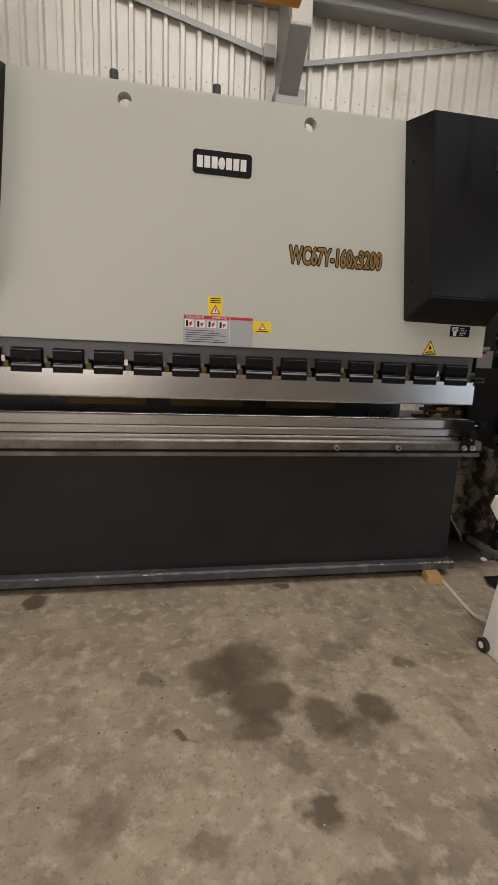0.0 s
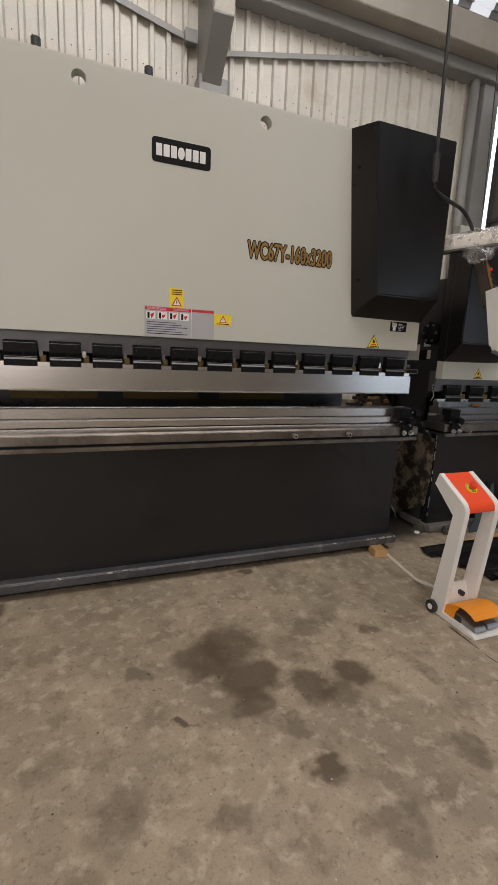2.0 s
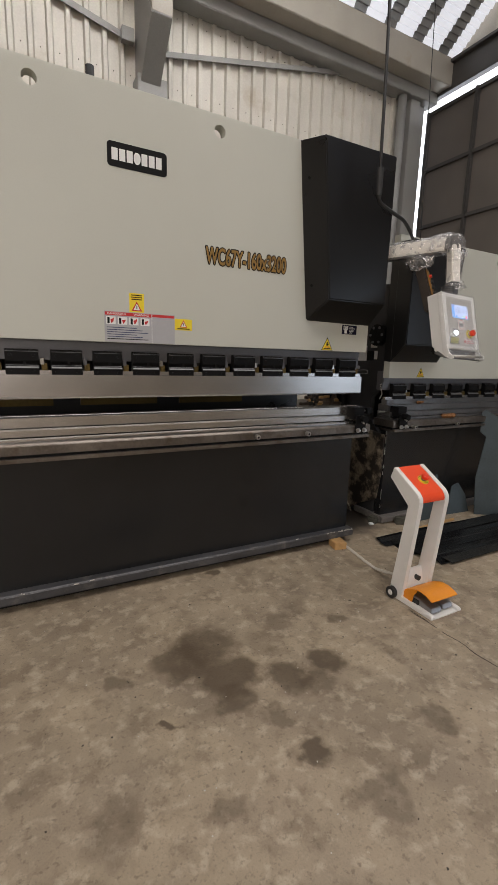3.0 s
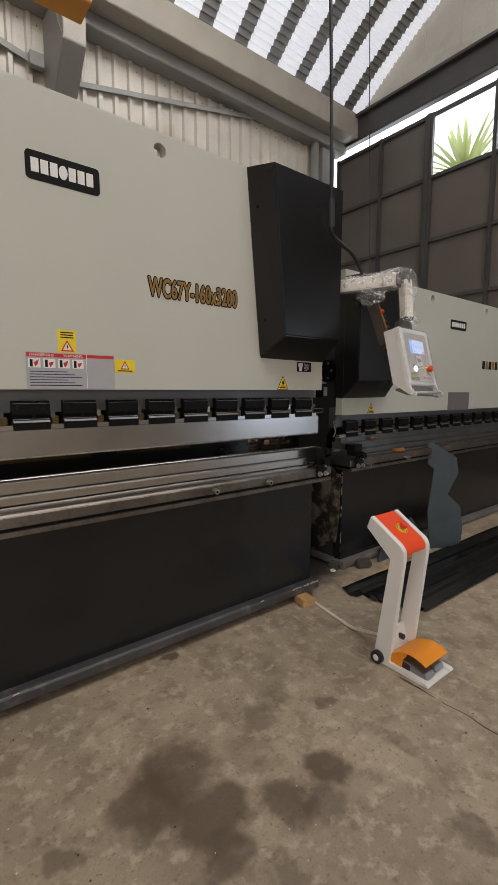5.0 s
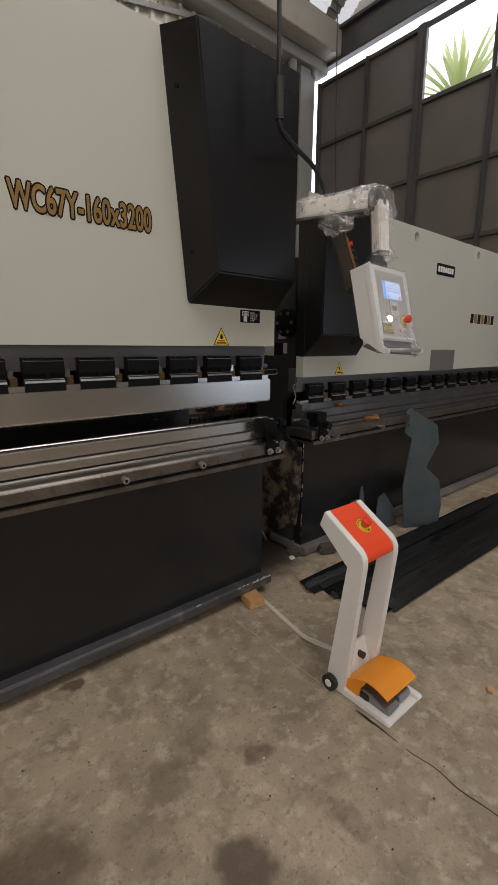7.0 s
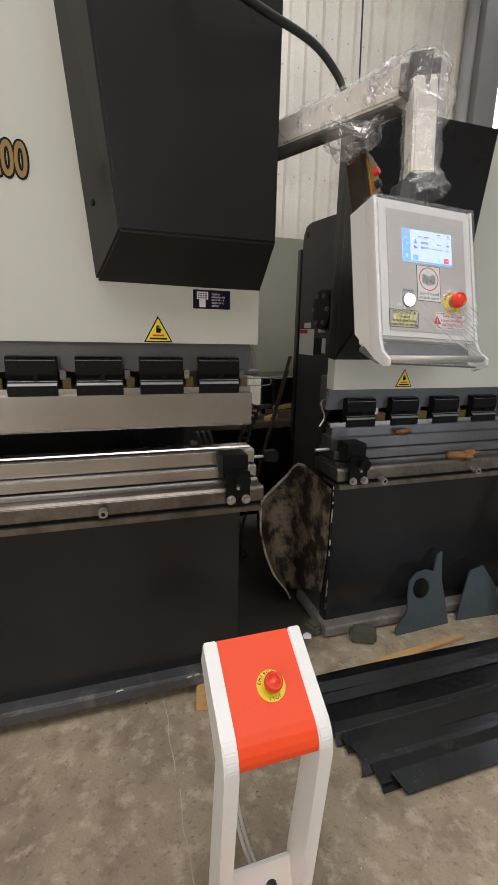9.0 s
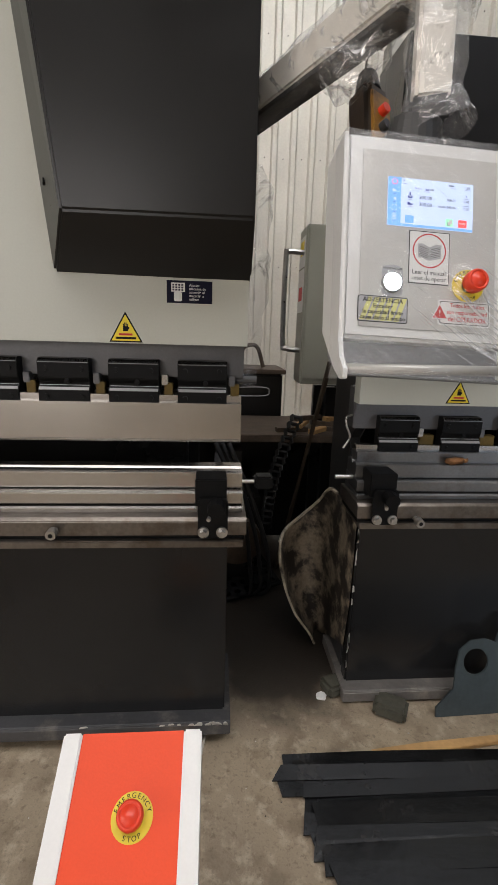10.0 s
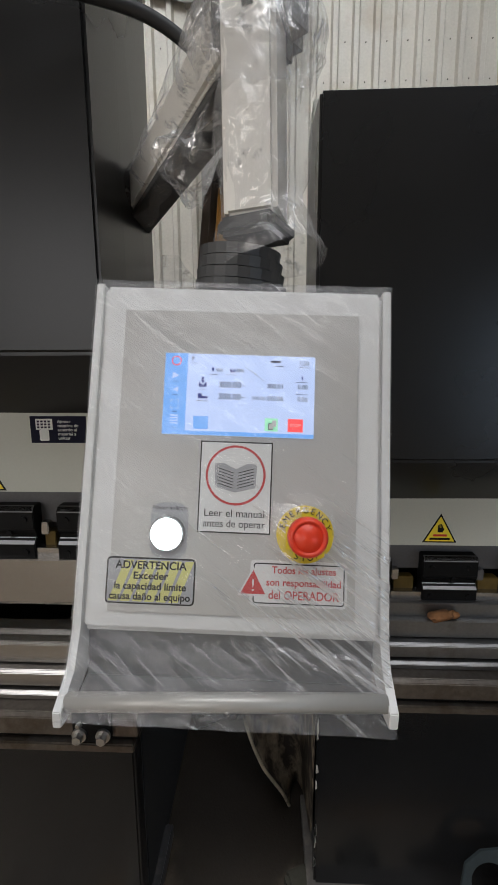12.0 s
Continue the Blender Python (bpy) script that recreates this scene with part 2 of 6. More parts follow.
def hose(pts, r, n=8, steps=8, bm=None):
    bm = bm or bmesh.new()
    path = spline(pts, steps)
    rings = []
    for i, p in enumerate(path):
        d = (path[min(i + 1, len(path) - 1)] - path[max(i - 1, 0)]).normalized()
        side = d.cross((0.02, 0.05, 1) if abs(d.z) < 0.95 else (1, 0.1, 0)).normalized()
        up = side.cross(d)
        rings.append([bm.verts.new(p + r * (math.cos(2 * math.pi * k / n) * side + math.sin(2 * math.pi * k / n) * up)) for k in range(n)])
    for a, b in zip(rings, rings[1:]):
        for k in range(n):
            bm.faces.new((a[k], a[(k + 1) % n], b[(k + 1) % n], b[k]))
    bm.faces.new(rings[0][::-1])
    bm.faces.new(rings[-1])
    return bm


def plate_with_holes(x0, x1, z0, z1, y0, y1, holes, n=28):
    """An upright plate with round holes through it."""
    bm = bmesh.new()
    loops = [rect(x0, x1, z0, z1)] + [[(cx + r * math.cos(2 * math.pi * k / n), cz + r * math.sin(2 * math.pi * k / n)) for k in range(n)] for cx, cz, r in holes]
    edges = []
    for pts in loops:
        vs = [bm.verts.new((x, y0, z)) for x, z in pts]
        edges += [bm.edges.new((vs[k], vs[(k + 1) % len(vs)])) for k in range(len(vs))]
    bmesh.ops.triangle_fill(bm, edges=edges, use_beauty=True)
    got = bmesh.ops.extrude_face_region(bm, geom=bm.faces[:])
    bmesh.ops.translate(bm, verts=[v for v in got["geom"] if isinstance(v, bmesh.types.BMVert)], vec=(0, y1 - y0, 0))
    return bm


def rect(x0, x1, z0, z1):
    return [(x0, z0), (x1, z0), (x1, z1), (x0, z1)]


def lettering(name, text, m, size, mat, parent, depth=0.0006, width=None, bold=0.0, align="CENTER"):
    """Raised letters from the built-in font, as a mesh; width: squeezed or stretched to it."""
    cu = bpy.data.curves.new(name, "FONT")
    cu.body, cu.size, cu.extrude, cu.offset = text, size, depth, bold
    cu.align_x, cu.align_y = align, "CENTER"
    tmp = new(name, cu)
    me = bpy.data.meshes.new_from_object(tmp.evaluated_get(bpy.context.evaluated_depsgraph_get()))
    bpy.data.objects.remove(tmp)
    if width:
        xs = [v.co.x for v in me.vertices]
        k = width / (max(xs) - min(xs))
        for v in me.vertices:
            v.co.x *= k
    me.materials.clear()
    me.materials.append(mat)
    ob = new(name, me)
    ob.parent = parent
    ob.matrix_local = m
    return ob


# ---- floor, walls, roof ----
WALL_Y, WALL_X = 4.55, 5.12
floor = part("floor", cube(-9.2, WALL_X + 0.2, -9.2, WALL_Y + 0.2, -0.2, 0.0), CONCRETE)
tagged(floor, "worn grey concrete workshop floor with dark oil stains and painted shade between the machines", "floor", kind="structure")


def corrugated(length, z0, z1, pitch=0.222, depth=0.05):
    """Sheet with trapezoid ribs along local x, standing from z0 to z1, ribs towards -y."""
    bm = bmesh.new()
    prof = []
    k = int(length / pitch) + 1
    for i in range(k):
        x = i * pitch
        prof += [(x, 0), (x + pitch * 0.6, 0), (x + pitch * 0.68, -depth), (x + pitch * 0.9, -depth)]
    lo = [bm.verts.new((x, y, z0)) for x, y in prof]
    hi = [bm.verts.new((x, y, z1)) for x, y in prof]
    for i in range(len(prof) - 1):
        bm.faces.new((lo[i], lo[i + 1], hi[i + 1], hi[i]))
    back = [bm.verts.new((x, 0.06, z)) for x, z in ((0, z0), (prof[-1][0], z0), (prof[-1][0], z1), (0, z1))]
    bm.faces.new(back)
    return bm


north = tagged(part("wall_north", corrugated(14.1, 0.0, 6.1), WALL_SHEET), "pale corrugated metal wall sheeting with dirt streaks", "wall", kind="structure")
north.location = (-9.2, WALL_Y, 0)
screw_mesh = bar((0, 0.01, 0), (0, -0.01, 0), 0.0075, 0.005, 8)
first = part("screw", screw_mesh, BLACK_STEEL, north)
first.location = (0.064, 0, 5.2)
for i in range(28, 63):
    for z in (2.2, 3.4, 4.62, 5.0, 5.88):
        s = new("screw", first.data)
        s.parent = north
        s.location = (0.064 + i * 0.222, 0, z + 0.004 * math.sin(i * 2.1))
bpy.data.objects.remove(first)

tagged(part("wall_south", cube(-9.2, WALL_X + 0.2, -9.2, -9.0, 0, 11), PLASTER), "plain grey workshop wall", "wall", kind="structure")
tagged(part("wall_west", cube(-9.2, -9.0, -9.0, WALL_Y, 0, 11), PLASTER), "plain grey workshop wall", "wall", kind="structure")

# roof: steep near the eave, flatter inside; translucent sheets between the metal ones
ROOF = [(4.62, 6.14), (3.95, 6.6), (3.45, 6.96), (3.0, 7.24), (2.4, 7.6), (1.2, 8.2), (-0.6, 8.9), (-3.0, 9.4), (-6.0, 9.5), (-9.2, 9.3)]


def ribbed_roof(y0=4.4, y1=0.6, pitch=0.076, rise=0.02):
    """The roof's line with small waves between y0 and y1."""
    ys_, zs_ = [q[0] for q in ROOF][::-1], [q[1] for q in ROOF][::-1]
    out = [ROOF[0]]
    for k in range(int((y0 - y1) / pitch * 4)):
        y = y0 - k * pitch / 4
        out.append((y, float(np.interp(y, ys_, zs_)) + rise * math.sin(k * math.pi / 2)))
    return out + [q for q in ROOF if q[0] < y1]


RIBBED = ribbed_roof()


def roof_strip(x0, x1, thick=0.05):
    poly = RIBBED + [(y, z + thick) for y, z in reversed(RIBBED)]
    return prism(bmesh.new(), poly, "x", x0, x1)


ceiling_bm, light_bm = bmesh.new(), bmesh.new()
edges = [-9.2]
k = 4.27 - 0.628 * 21
while k < WALL_X:
    edges += [k + 0.03, k + 0.42]
    k += 0.628
edges.append(WALL_X + 0.2)
for i, (xa, xb) in enumerate(zip(edges, edges[1:])):
    strip = roof_strip(xa, xb)
    me = bpy.data.meshes.new("roof_piece")
    strip.to_mesh(me)
    strip.free()
    (light_bm if i % 2 == 1 and xa > -1.0 else ceiling_bm).from_mesh(me)
    bpy.data.meshes.remove(me)
ceiling = tagged(part("ceiling", ceiling_bm, ROOF_SHEET), "ribbed galvanised metal roof sheets", "ceiling", kind="structure")
tagged(part("skylight", light_bm, SKYLIGHT), "bright translucent ribbed roof sheets letting daylight in", "skylight", kind="structure")

tagged(part("eave_beam", cube(-9.2, WALL_X, WALL_Y - 0.3, WALL_Y - 0.02, 5.97, 6.38, 0.01), FRAME_GREY), "grey steel eave beam over the corrugated wall", "beam", kind="structure")
cream = drawn([(3.95, 6.13), (4.24, 6.13), (4.24, 6.36), (3.95, 6.56)], "x", -9.2, WALL_X, 0.01)
tagged(part("gutter_beam", cream, BEAM_CREAM), "cream painted steel channel beam under the roof", "beam", kind="structure")
part("wall_north_upper", cube(-9.2, WALL_X, WALL_Y + 0.1, WALL_Y + 0.16, 6.0, 6.6), ROOF_SHEET)["kind"] = "structure"

# portal column with its sloping haunch
col = thing("steel_column", (0, 0, 0), "grey painted steel portal column with a sloping haunch", "column", kind="structure")
part("shaft", cube(-0.46, -0.06, 4.22, 4.5, 0, 4.9, 0.008), FRAME_GREY, col)
part("haunch", drawn([(4.5, 4.8), (4.22, 4.8), (3.7, 5.3), (4.05, 5.9), (4.5, 5.95)], "x", -0.42, -0.16, 0.006), FRAME_GREY, col)
part("upper_shaft", cube(-0.41, -0.15, 3.71, 4.0, 5.32, 7.0, 0.006), BEAM_CREAM, col, "pale upper part of the column")


def brace(name, p, q, w, label):
    d = Vector(q) - Vector(p)
    m = Matrix.Translation(p) @ d.to_track_quat("X", "Z").to_matrix().to_4x4()
    ob = part(name, drawn([(0, 0), (0.012, 0), (0.012, w), (w, w), (w, w + 0.012), (0, w + 0.012)], "x", 0, d.length), FRAME_GREY)
    ob.matrix_world = m
    return tagged(ob, label, "brace", kind="structure")


brace("brace_west", (-3.7, 4.46, 6.07), (-0.45, 4.46, 5.33), 0.065, "grey angle steel brace across the corrugated wall")
brace("brace_east", (-0.06, 4.46, 5.31), (4.95, 4.46, 6.37), 0.055, "grey angle steel brace across the corrugated wall")
clip = cube(-0.62, -0.46, 4.36, 4.46, 5.3, 5.46, 0.004)
tagged(part("brace_cleat", clip, FRAME_GREY), "grey steel cleat joining the brace to the column", "cleat", kind="structure")
pipe = bar((4.36, 4.38, 0), (4.36, 4.38, 5.97), 0.08)
tagged(part("rain_pipe", pipe, FRAME_GREY, smooth=True), "grey downpipe in the corner of the hall", "pipe", kind="structure")
post = cube(4.54, 4.78, 4.34, 4.5, 0, 5.97, 0.006)
tagged(part("corner_post", post, FRAME_GREY), "grey steel corner post beside the sliding door", "post", kind="structure")
tagged(part("door_jamb", cube(4.84, 4.985, 4.43, 4.5, 0, 5.97, 0.006), FRAME_GREY), "grey steel jamb with a slit of daylight beside the sliding door", "jamb", kind="structure")

# east side: sliding door of framed sheet panels, 1 m module, with glazed openings high up
east = thing("wall_east", (WALL_X, 0, 0), "dark framed sheet metal sliding door wall", "wall", kind="structure")
ys = [4.44, 3.43, 2.475, 1.395, 0.4, -0.6, -1.6, -2.6, -3.6, -4.6, -5.6, -6.6, -7.6, -9.0]
zs = [0.03, 0.98, 1.94, 2.9, 3.88, 4.9, 5.88]
for a in range(len(ys) - 1):
    for b in range(len(zs) - 1):
        if b == 5 and a in (2, 3):
            continue
        y1, y0, z0, z1 = ys[a], ys[a + 1], zs[b], zs[b + 1]
        part("panel", cube(0.05, 0.07, y0 + 0.02, y1 - 0.02, z0 + 0.02, z1 - 0.02, 0), DOOR_SHEET, east)
for y in ys:
    w = 0.075 if y == 2.475 else 0.03
    part("mullion", cube(-0.02, 0.05, y - w, y + w, 0.0, 5.91, 0.004), DOOR_FRAME, east)
    part("mullion_lip", cube(-0.035, -0.02, y - w * 0.45, y + w * 0.45, 0.0, 5.91, 0.003), DOOR_FRAME, east)
for z in zs:
    part("rail", cube(0.0, 0.052, ys[-1], ys[0], z - 0.03, z + 0.03, 0.004), DOOR_FRAME, east)
part("lintel", cube(-0.04, 0.09, ys[-1], 4.5, 6.08, 6.53, 0.01), DOOR_FRAME, east, "dark steel lintel channel over the sliding door")
part("lintel_flange", cube(-0.12, -0.04, ys[-1], 4.5, 6.48, 6.53, 0.005), DOOR_FRAME, east)
for a in range(20):
    y1 = 4.5 - a * 0.62
    part("upper_sheet", cube(0.04 + 0.012 * (a % 2), 0.08 + 0.012 * (a % 2), y1 - 0.61, y1, 6.53, 11.0), WALL_SHEET, east)
GLASS = bpy.data.materials.new("window_glass")
GLASS.use_nodes = True
gb = GLASS.node_tree.nodes["Principled BSDF"]
gb.inputs["Transmission Weight"].default_value, gb.inputs["Roughness"].default_value, gb.inputs["IOR"].default_value = 1.0, 0.02, 1.01
for a in (2, 3):
    pane = part("pane", cube(0.052, 0.056, ys[a + 1] + 0.02, ys[a] - 0.02, 4.92, 5.86), GLASS, east, "clear window pane")
    pane.visible_shadow = False
# joint in the slab: filled and pale near the machine, open and dirty farther out
JOINT = material("dirt_in_the_joint", (0.045, 0.035, 0.025), 0.9, 0, 0.4, 8, 60)
FILLED = material("pale_joint_filler", (0.42, 0.38, 0.3), 0.8, 0, 0.3, 8, 60)
joint_pts = [(-0.385 + 0.012 * noise.noise(Vector((k * 0.31, 2.0, 0))) + 0.004 * noise.noise(Vector((k * 1.7, 5, 0))), 0.05 - 0.03 * k) for k in range(100)]
for name, mat, first, last, base, extra, label in (("floor_joint_filled", FILLED, 0, 34, 0.0012, 0.001, "pale filled joint in the concrete floor"), ("floor_joint_open", JOINT, 30, 100, 0.0014, 0.009, "dark dirty open joint in the concrete floor")):
    bm = bmesh.new()
    for k in range(first, last - 1):
        (ax, ay), (bx, by) = joint_pts[k], joint_pts[k + 1]
        w0 = base + extra * max(0.0, noise.noise(Vector((ay * 6, 1, 5)))) ** 1.5
        w1 = base + extra * max(0.0, noise.noise(Vector((by * 6, 1, 5)))) ** 1.5
        if noise.noise(Vector((ay * 11, 7, 3))) > -0.3:
            prism(bm, [(ax - w0, ay), (ax + w0 * 1.3, ay), (bx + w1 * 1.3, by), (bx - w1, by)], "z", 0.0002, 0.0012)
    tagged(part(name, bm, mat), label, "floor joint", kind="structure")


# ---- press brakes ----
YELLOW = material("yellow_label", (0.75, 0.58, 0.02), 0.5, 0, 0.05)
INK = material("black_ink", (0.007, 0.007, 0.007), 0.55, 0, 0.05, spec=0.15)
RED_INK = material("red_label_ink", (0.5, 0.02, 0.02), 0.5, 0, 0.05)
LABEL_GREY = material("grey_label", (0.36, 0.36, 0.37), 0.5, 0, 0.06)
LABEL_WHITE = material("white_label", (0.7, 0.7, 0.68), 0.5, 0, 0.04)
GOLD_INK = material("gold_letter_ink", (0.25, 0.145, 0.032), 0.45, 0.0, 0.15)
NAVY = material("navy_label", (0.006, 0.006, 0.02), 0.5, 0, 0.05, spec=0.12)
BRASS = material("brass_wedge", (0.1, 0.066, 0.014), 0.45, 0.5, 0.4)

UP = pose(0, 0, 0, 90, 0, 0)  # lays a flat drawing upright, facing -y


def flat(parent, name, pts, y, mat, t=0.0012, label=""):
    """A thin upright sheet with outline pts (x, z) whose face stands at y."""
    return part(name, drawn(pts, "y", y, y + t), mat, parent, label)


def rounded(x0, x1, z0, z1, r, n=5):
    pts = []
    for cx, cz, a0 in ((x1 - r, z0 + r, -90), (x1 - r, z1 - r, 0), (x0 + r, z1 - r, 90), (x0 + r, z0 + r, 180)):
        for k in range(n + 1):
            a = radians(a0 + 90 * k / n)
            pts.append((cx + r * math.cos(a), cz + r * math.sin(a)))
    return pts


def hand_triangle(parent, cx, z0, w, y):
    """Yellow triangle warning sticker with a black hand."""
    h = w * 0.9
    base = flat(parent, "warning_triangle", [(cx - w / 2, z0), (cx + w / 2, z0), (cx, z0 + h)], y - 0.001, INK, 0.001, "yellow triangular hand warning sticker")
    part("field", drawn([(cx - w * 0.43, z0 + h * 0.045), (cx + w * 0.43, z0 + h * 0.045), (cx, z0 + h * 0.9)], "y", y - 0.0018, y - 0.001), YELLOW, base)
    bm = cube(cx - w * 0.075, cx + w * 0.075, y - 0.0026, y - 0.0018, z0 + h * 0.36, z0 + h * 0.52)
    for k in range(4):
        box(bm, cx - w * 0.075 + k * w * 0.04, cx - w * 0.047 + k * w * 0.04, y - 0.0026, y - 0.0018, z0 + h * 0.52, z0 + h * (0.6 + 0.04 * (k in (1, 2))))
    box(bm, cx + w * 0.075, cx + w * 0.11, y - 0.0026, y - 0.0018, z0 + h * 0.42, z0 + h * 0.5)
    part("hand", bm, INK, base)
    bm = cube(cx - w * 0.3, cx + w * 0.3, y - 0.0026, y - 0.0018, z0 + h * 0.1, z0 + h * 0.17)
    part("bar", bm, INK, base)
    bm = cube(cx - w * 0.2, cx + w * 0.2, y - 0.0026, y - 0.0018, z0 + h * 0.22, z0 + h * 0.29)
    part("bar", bm, RED_INK, base)


def cover(parent, side, end, y, zt, zb_back, zb_front, depth, label):
    """Black sheet cover over a cylinder: front, slanted inner cheek and slanted underside. side: +1 at the right end, -1 at the left."""
    bm = bmesh.new()
    e = end + 0.005
    s = side
    o = 0.004
    back_in_t, back_in_b, front_in_t, front_in_b, d = 0.607, 0.515, 0.535, 0.448, 0.138
    P = lambda x, yy, z: bm.verts.new((s * x, yy, z))
    A = P(e - back_in_t, y - o, zt)
    B = P(e - back_in_b, y - o, zb_back)
    C = P(e - front_in_t, y - d, zt - 0.004)
    D = P(e - front_in_b, y - d, zb_front)
    E = P(e - 0.004, y - d, zt - 0.004)
    G = P(e - 0.004, y - d, zb_front)
    H = P(e, y - o, zt)
    I = P(e, y - o, zb_back)
    J = P(e, y + depth, zt)
    K = P(e, y + depth, zb_back)
    L = P(e - 0.607, y + depth, zt)
    for f in ((A, B, D, C), (C, D, G, E), (E, G, I, H), (H, I, K, J), (A, C, E, H), (B, I, G, D), (A, H, J, L)):
        bm.faces.new(f)
    es = [x for x in bm.edges if len(x.link_faces) == 2]
    bmesh.ops.bevel(bm, geom=es, offset=0.006, segments=2, affect="EDGES")
    ob = part("cylinder_cover", bm, BLACK_PAINT, parent, label)
    for z in (zt - 0.2, zb_back + 0.2):
        f = (z - zb_back) / (zt - zb_back)
        back_x = e - back_in_b - (back_in_t - back_in_b) * f
        front_x = e - front_in_b - (front_in_t - front_in_b) * (z - zb_front) / (zt - zb_front)
        xi, yi = back_x + 0.28 * (front_x - back_x), y - o - 0.28 * (d - o)
        screw = bar((s * (xi + 0.004), yi + 0.002, z), (s * (xi - 0.0022), yi - 0.0012, z), 0.0095, 0.0085, 14)
        part("screw", screw, INK, ob)
    return ob


def clamp_meshes(width=0.142):
    """Upper and lower clamp jaw with chamfered top edges and socket screws, local origin at the clamp's left top."""
    upper = drawn([(0, -0.012), (0, -0.055), (0.012, -0.07), (0.012, -0.085), (0.045, -0.085), (0.045, 0.0), (0.012, 0.0)], "x", 0, width, 0.002)
    lower = drawn([(-0.003, -0.088), (-0.003, -0.124), (0.004, -0.13), (0.045, -0.13), (0.045, -0.076), (0.008, -0.076)], "x", 0, width, 0.002)
    out = []
    for nm, bm in (("upper", upper), ("lower", lower)):
        me = bpy.data.meshes.new("clamp_" + nm)
        bmesh.ops.recalc_face_normals(bm, faces=bm.faces[:])
        bm.to_mesh(me)
        bm.free()
        me.materials.append(BLACK_STEEL)
        out.append(me)
    bm = bar((0, 0.004, 0), (0, -0.004, 0), 0.0075, 0.007, 10)
    me = bpy.data.meshes.new("clamp_screw")
    bm.to_mesh(me)
    bm.free()
    me.materials.append(BLACK_STEEL)
    out.append(me)
    # thin paler strips on the chamfers: a highlight put into the colour
    edge = drawn([(0.0005, -0.0115), (0.0125, 0.0005), (0.0125, -0.001), (0.0005, -0.013)], "x", 0.002, width - 0.002)
    edge2 = prism(edge, [(-0.0035, -0.0885), (0.0085, -0.0755), (0.0085, -0.077), (-0.0035, -0.09)], "x", 0.002, width - 0.002)
    me = bpy.data.meshes.new("clamp_edge")
    edge2.to_mesh(me)
    edge2.free()
    me.materials.append(EDGE_HIGHLIGHT)
    out.append(me)
    return out


CLAMP = clamp_meshes()


def press_brake(at, half, p, label):
    """One machine, symmetric about local x = 0, front face of the ram at local y = 0."""
    pb = thing("press_brake", at, label, "press brake", "press brakes")
    zb, zt = p["plate"]
    dz = p["hole_z"]
    part("ram_plate", plate_with_holes(-half, half, zb, zt, 0.0, 0.06, [(-p["hole_x"], dz, 0.031), (p["hole_x"], dz, 0.031)]), WHITE_PAINT, pb, "cream white painted ram plate with two lifting holes")
    for s in (1, -1):
        cover(pb, s, half, 0.0, *p["cover"], "black sheet metal cylinder cover with slanted sides")
    # ram nose, clamps, punch
    part("ram_nose", cube(-half + 0.005, half - 0.005, 0.066, 0.13, zb - 0.095, zb + 0.05, 0.003), GREY_STEEL, pb)
    part("nose_strip", cube(-half + 0.01, half - 0.01, 0.058, 0.066, zb - 0.035, zb - 0.002, 0.001), GREY_STEEL, pb)
    part("punch", drawn([(0.01, zb - 0.165), (0.01, zb - 0.272), (0.016, zb - 0.28), (0.06, zb - 0.28), (0.07, zb - 0.165)], "x", -half + 0.012, half - 0.012, 0.002), p["steel"], pb, "long ground steel bending punch")
    part("punch_tang", cube(-half + 0.012, half - 0.012, 0.03, 0.06, zb - 0.168, zb - 0.145, 0.001), STEEL, pb)
    n = p["clamps"]
    for k in range(n):
        x = p["start"] - k * p["pitch"]
        if x < -half:
            break
        c = new("clamp", CLAMP[0])
        c.parent = pb
        c.location = (x, 0.028, zb - 0.045)
        for nm, me in (("lower_jaw", CLAMP[1]), ("lit_edge", CLAMP[3])):
            o = new(nm, me)
            o.parent = c
        for sx, sy, sz in ((0.022, 0, -0.03), (0.12, 0, -0.03), (0.022, -0.003, -0.108), (0.12, -0.003, -0.108), (0.08, 0.004, -0.064)):
            o = new("screw", CLAMP[2])
            o.parent = c
            o.location = (sx, sy, sz)
        wedge = cube(x + p["clamp_w"] + 0.006, x + p["clamp_w"] + 0.024, 0.045, 0.075, zb - 0.118, zb - 0.088, 0.002)
        part("wedge_block", wedge, STEEL if k % 3 == 1 else GREY_STEEL, pb)
        wedge = cube(x + p["clamp_w"] + 0.012, x + p["pitch"] - 0.016, 0.05, 0.08, zb - 0.15, zb - 0.112, 0.002)
        part("wedge", wedge, BRASS, pb)
    # bed: die, holder, table edge, front rail
    zd = p["die"]
    part("die", drawn([(0.09, zd), (0.045, zd), (0.035, zd - 0.012), (0.025, zd), (-0.002, zd), (-0.01, zd - 0.004), (-0.01, zd - 0.05), (0.09, zd - 0.05)], "x", -half + 0.005, half - 0.005, 0.0015), p["steel"], pb, "multi-vee steel die block")
    part("die_holder", drawn([(0.1, zd - 0.053), (-0.03, zd - 0.053), (-0.037, zd - 0.058), (-0.037, zd - 0.09), (0.1, zd - 0.09)], "x", -half + 0.005, half - 0.005, 0.0015), p["steel"], pb)
    part("lower_rail", drawn([(0.1, zd - 0.095), (-0.045, zd - 0.095), (-0.052, zd - 0.1), (-0.052, zd - 0.112), (0.1, zd - 0.112)], "x", -half + 0.005, half - 0.005, 0.001), p["steel"], pb)
    part("table", drawn([(0.12, zd - 0.113), (-0.085, zd - 0.113), (-0.093, zd - 0.122), (-0.093, zd - 0.165), (0.12, zd - 0.165)], "x", -half - 0.005, half + 0.005, 0.002), OILY, pb, "oily worn steel table edge")
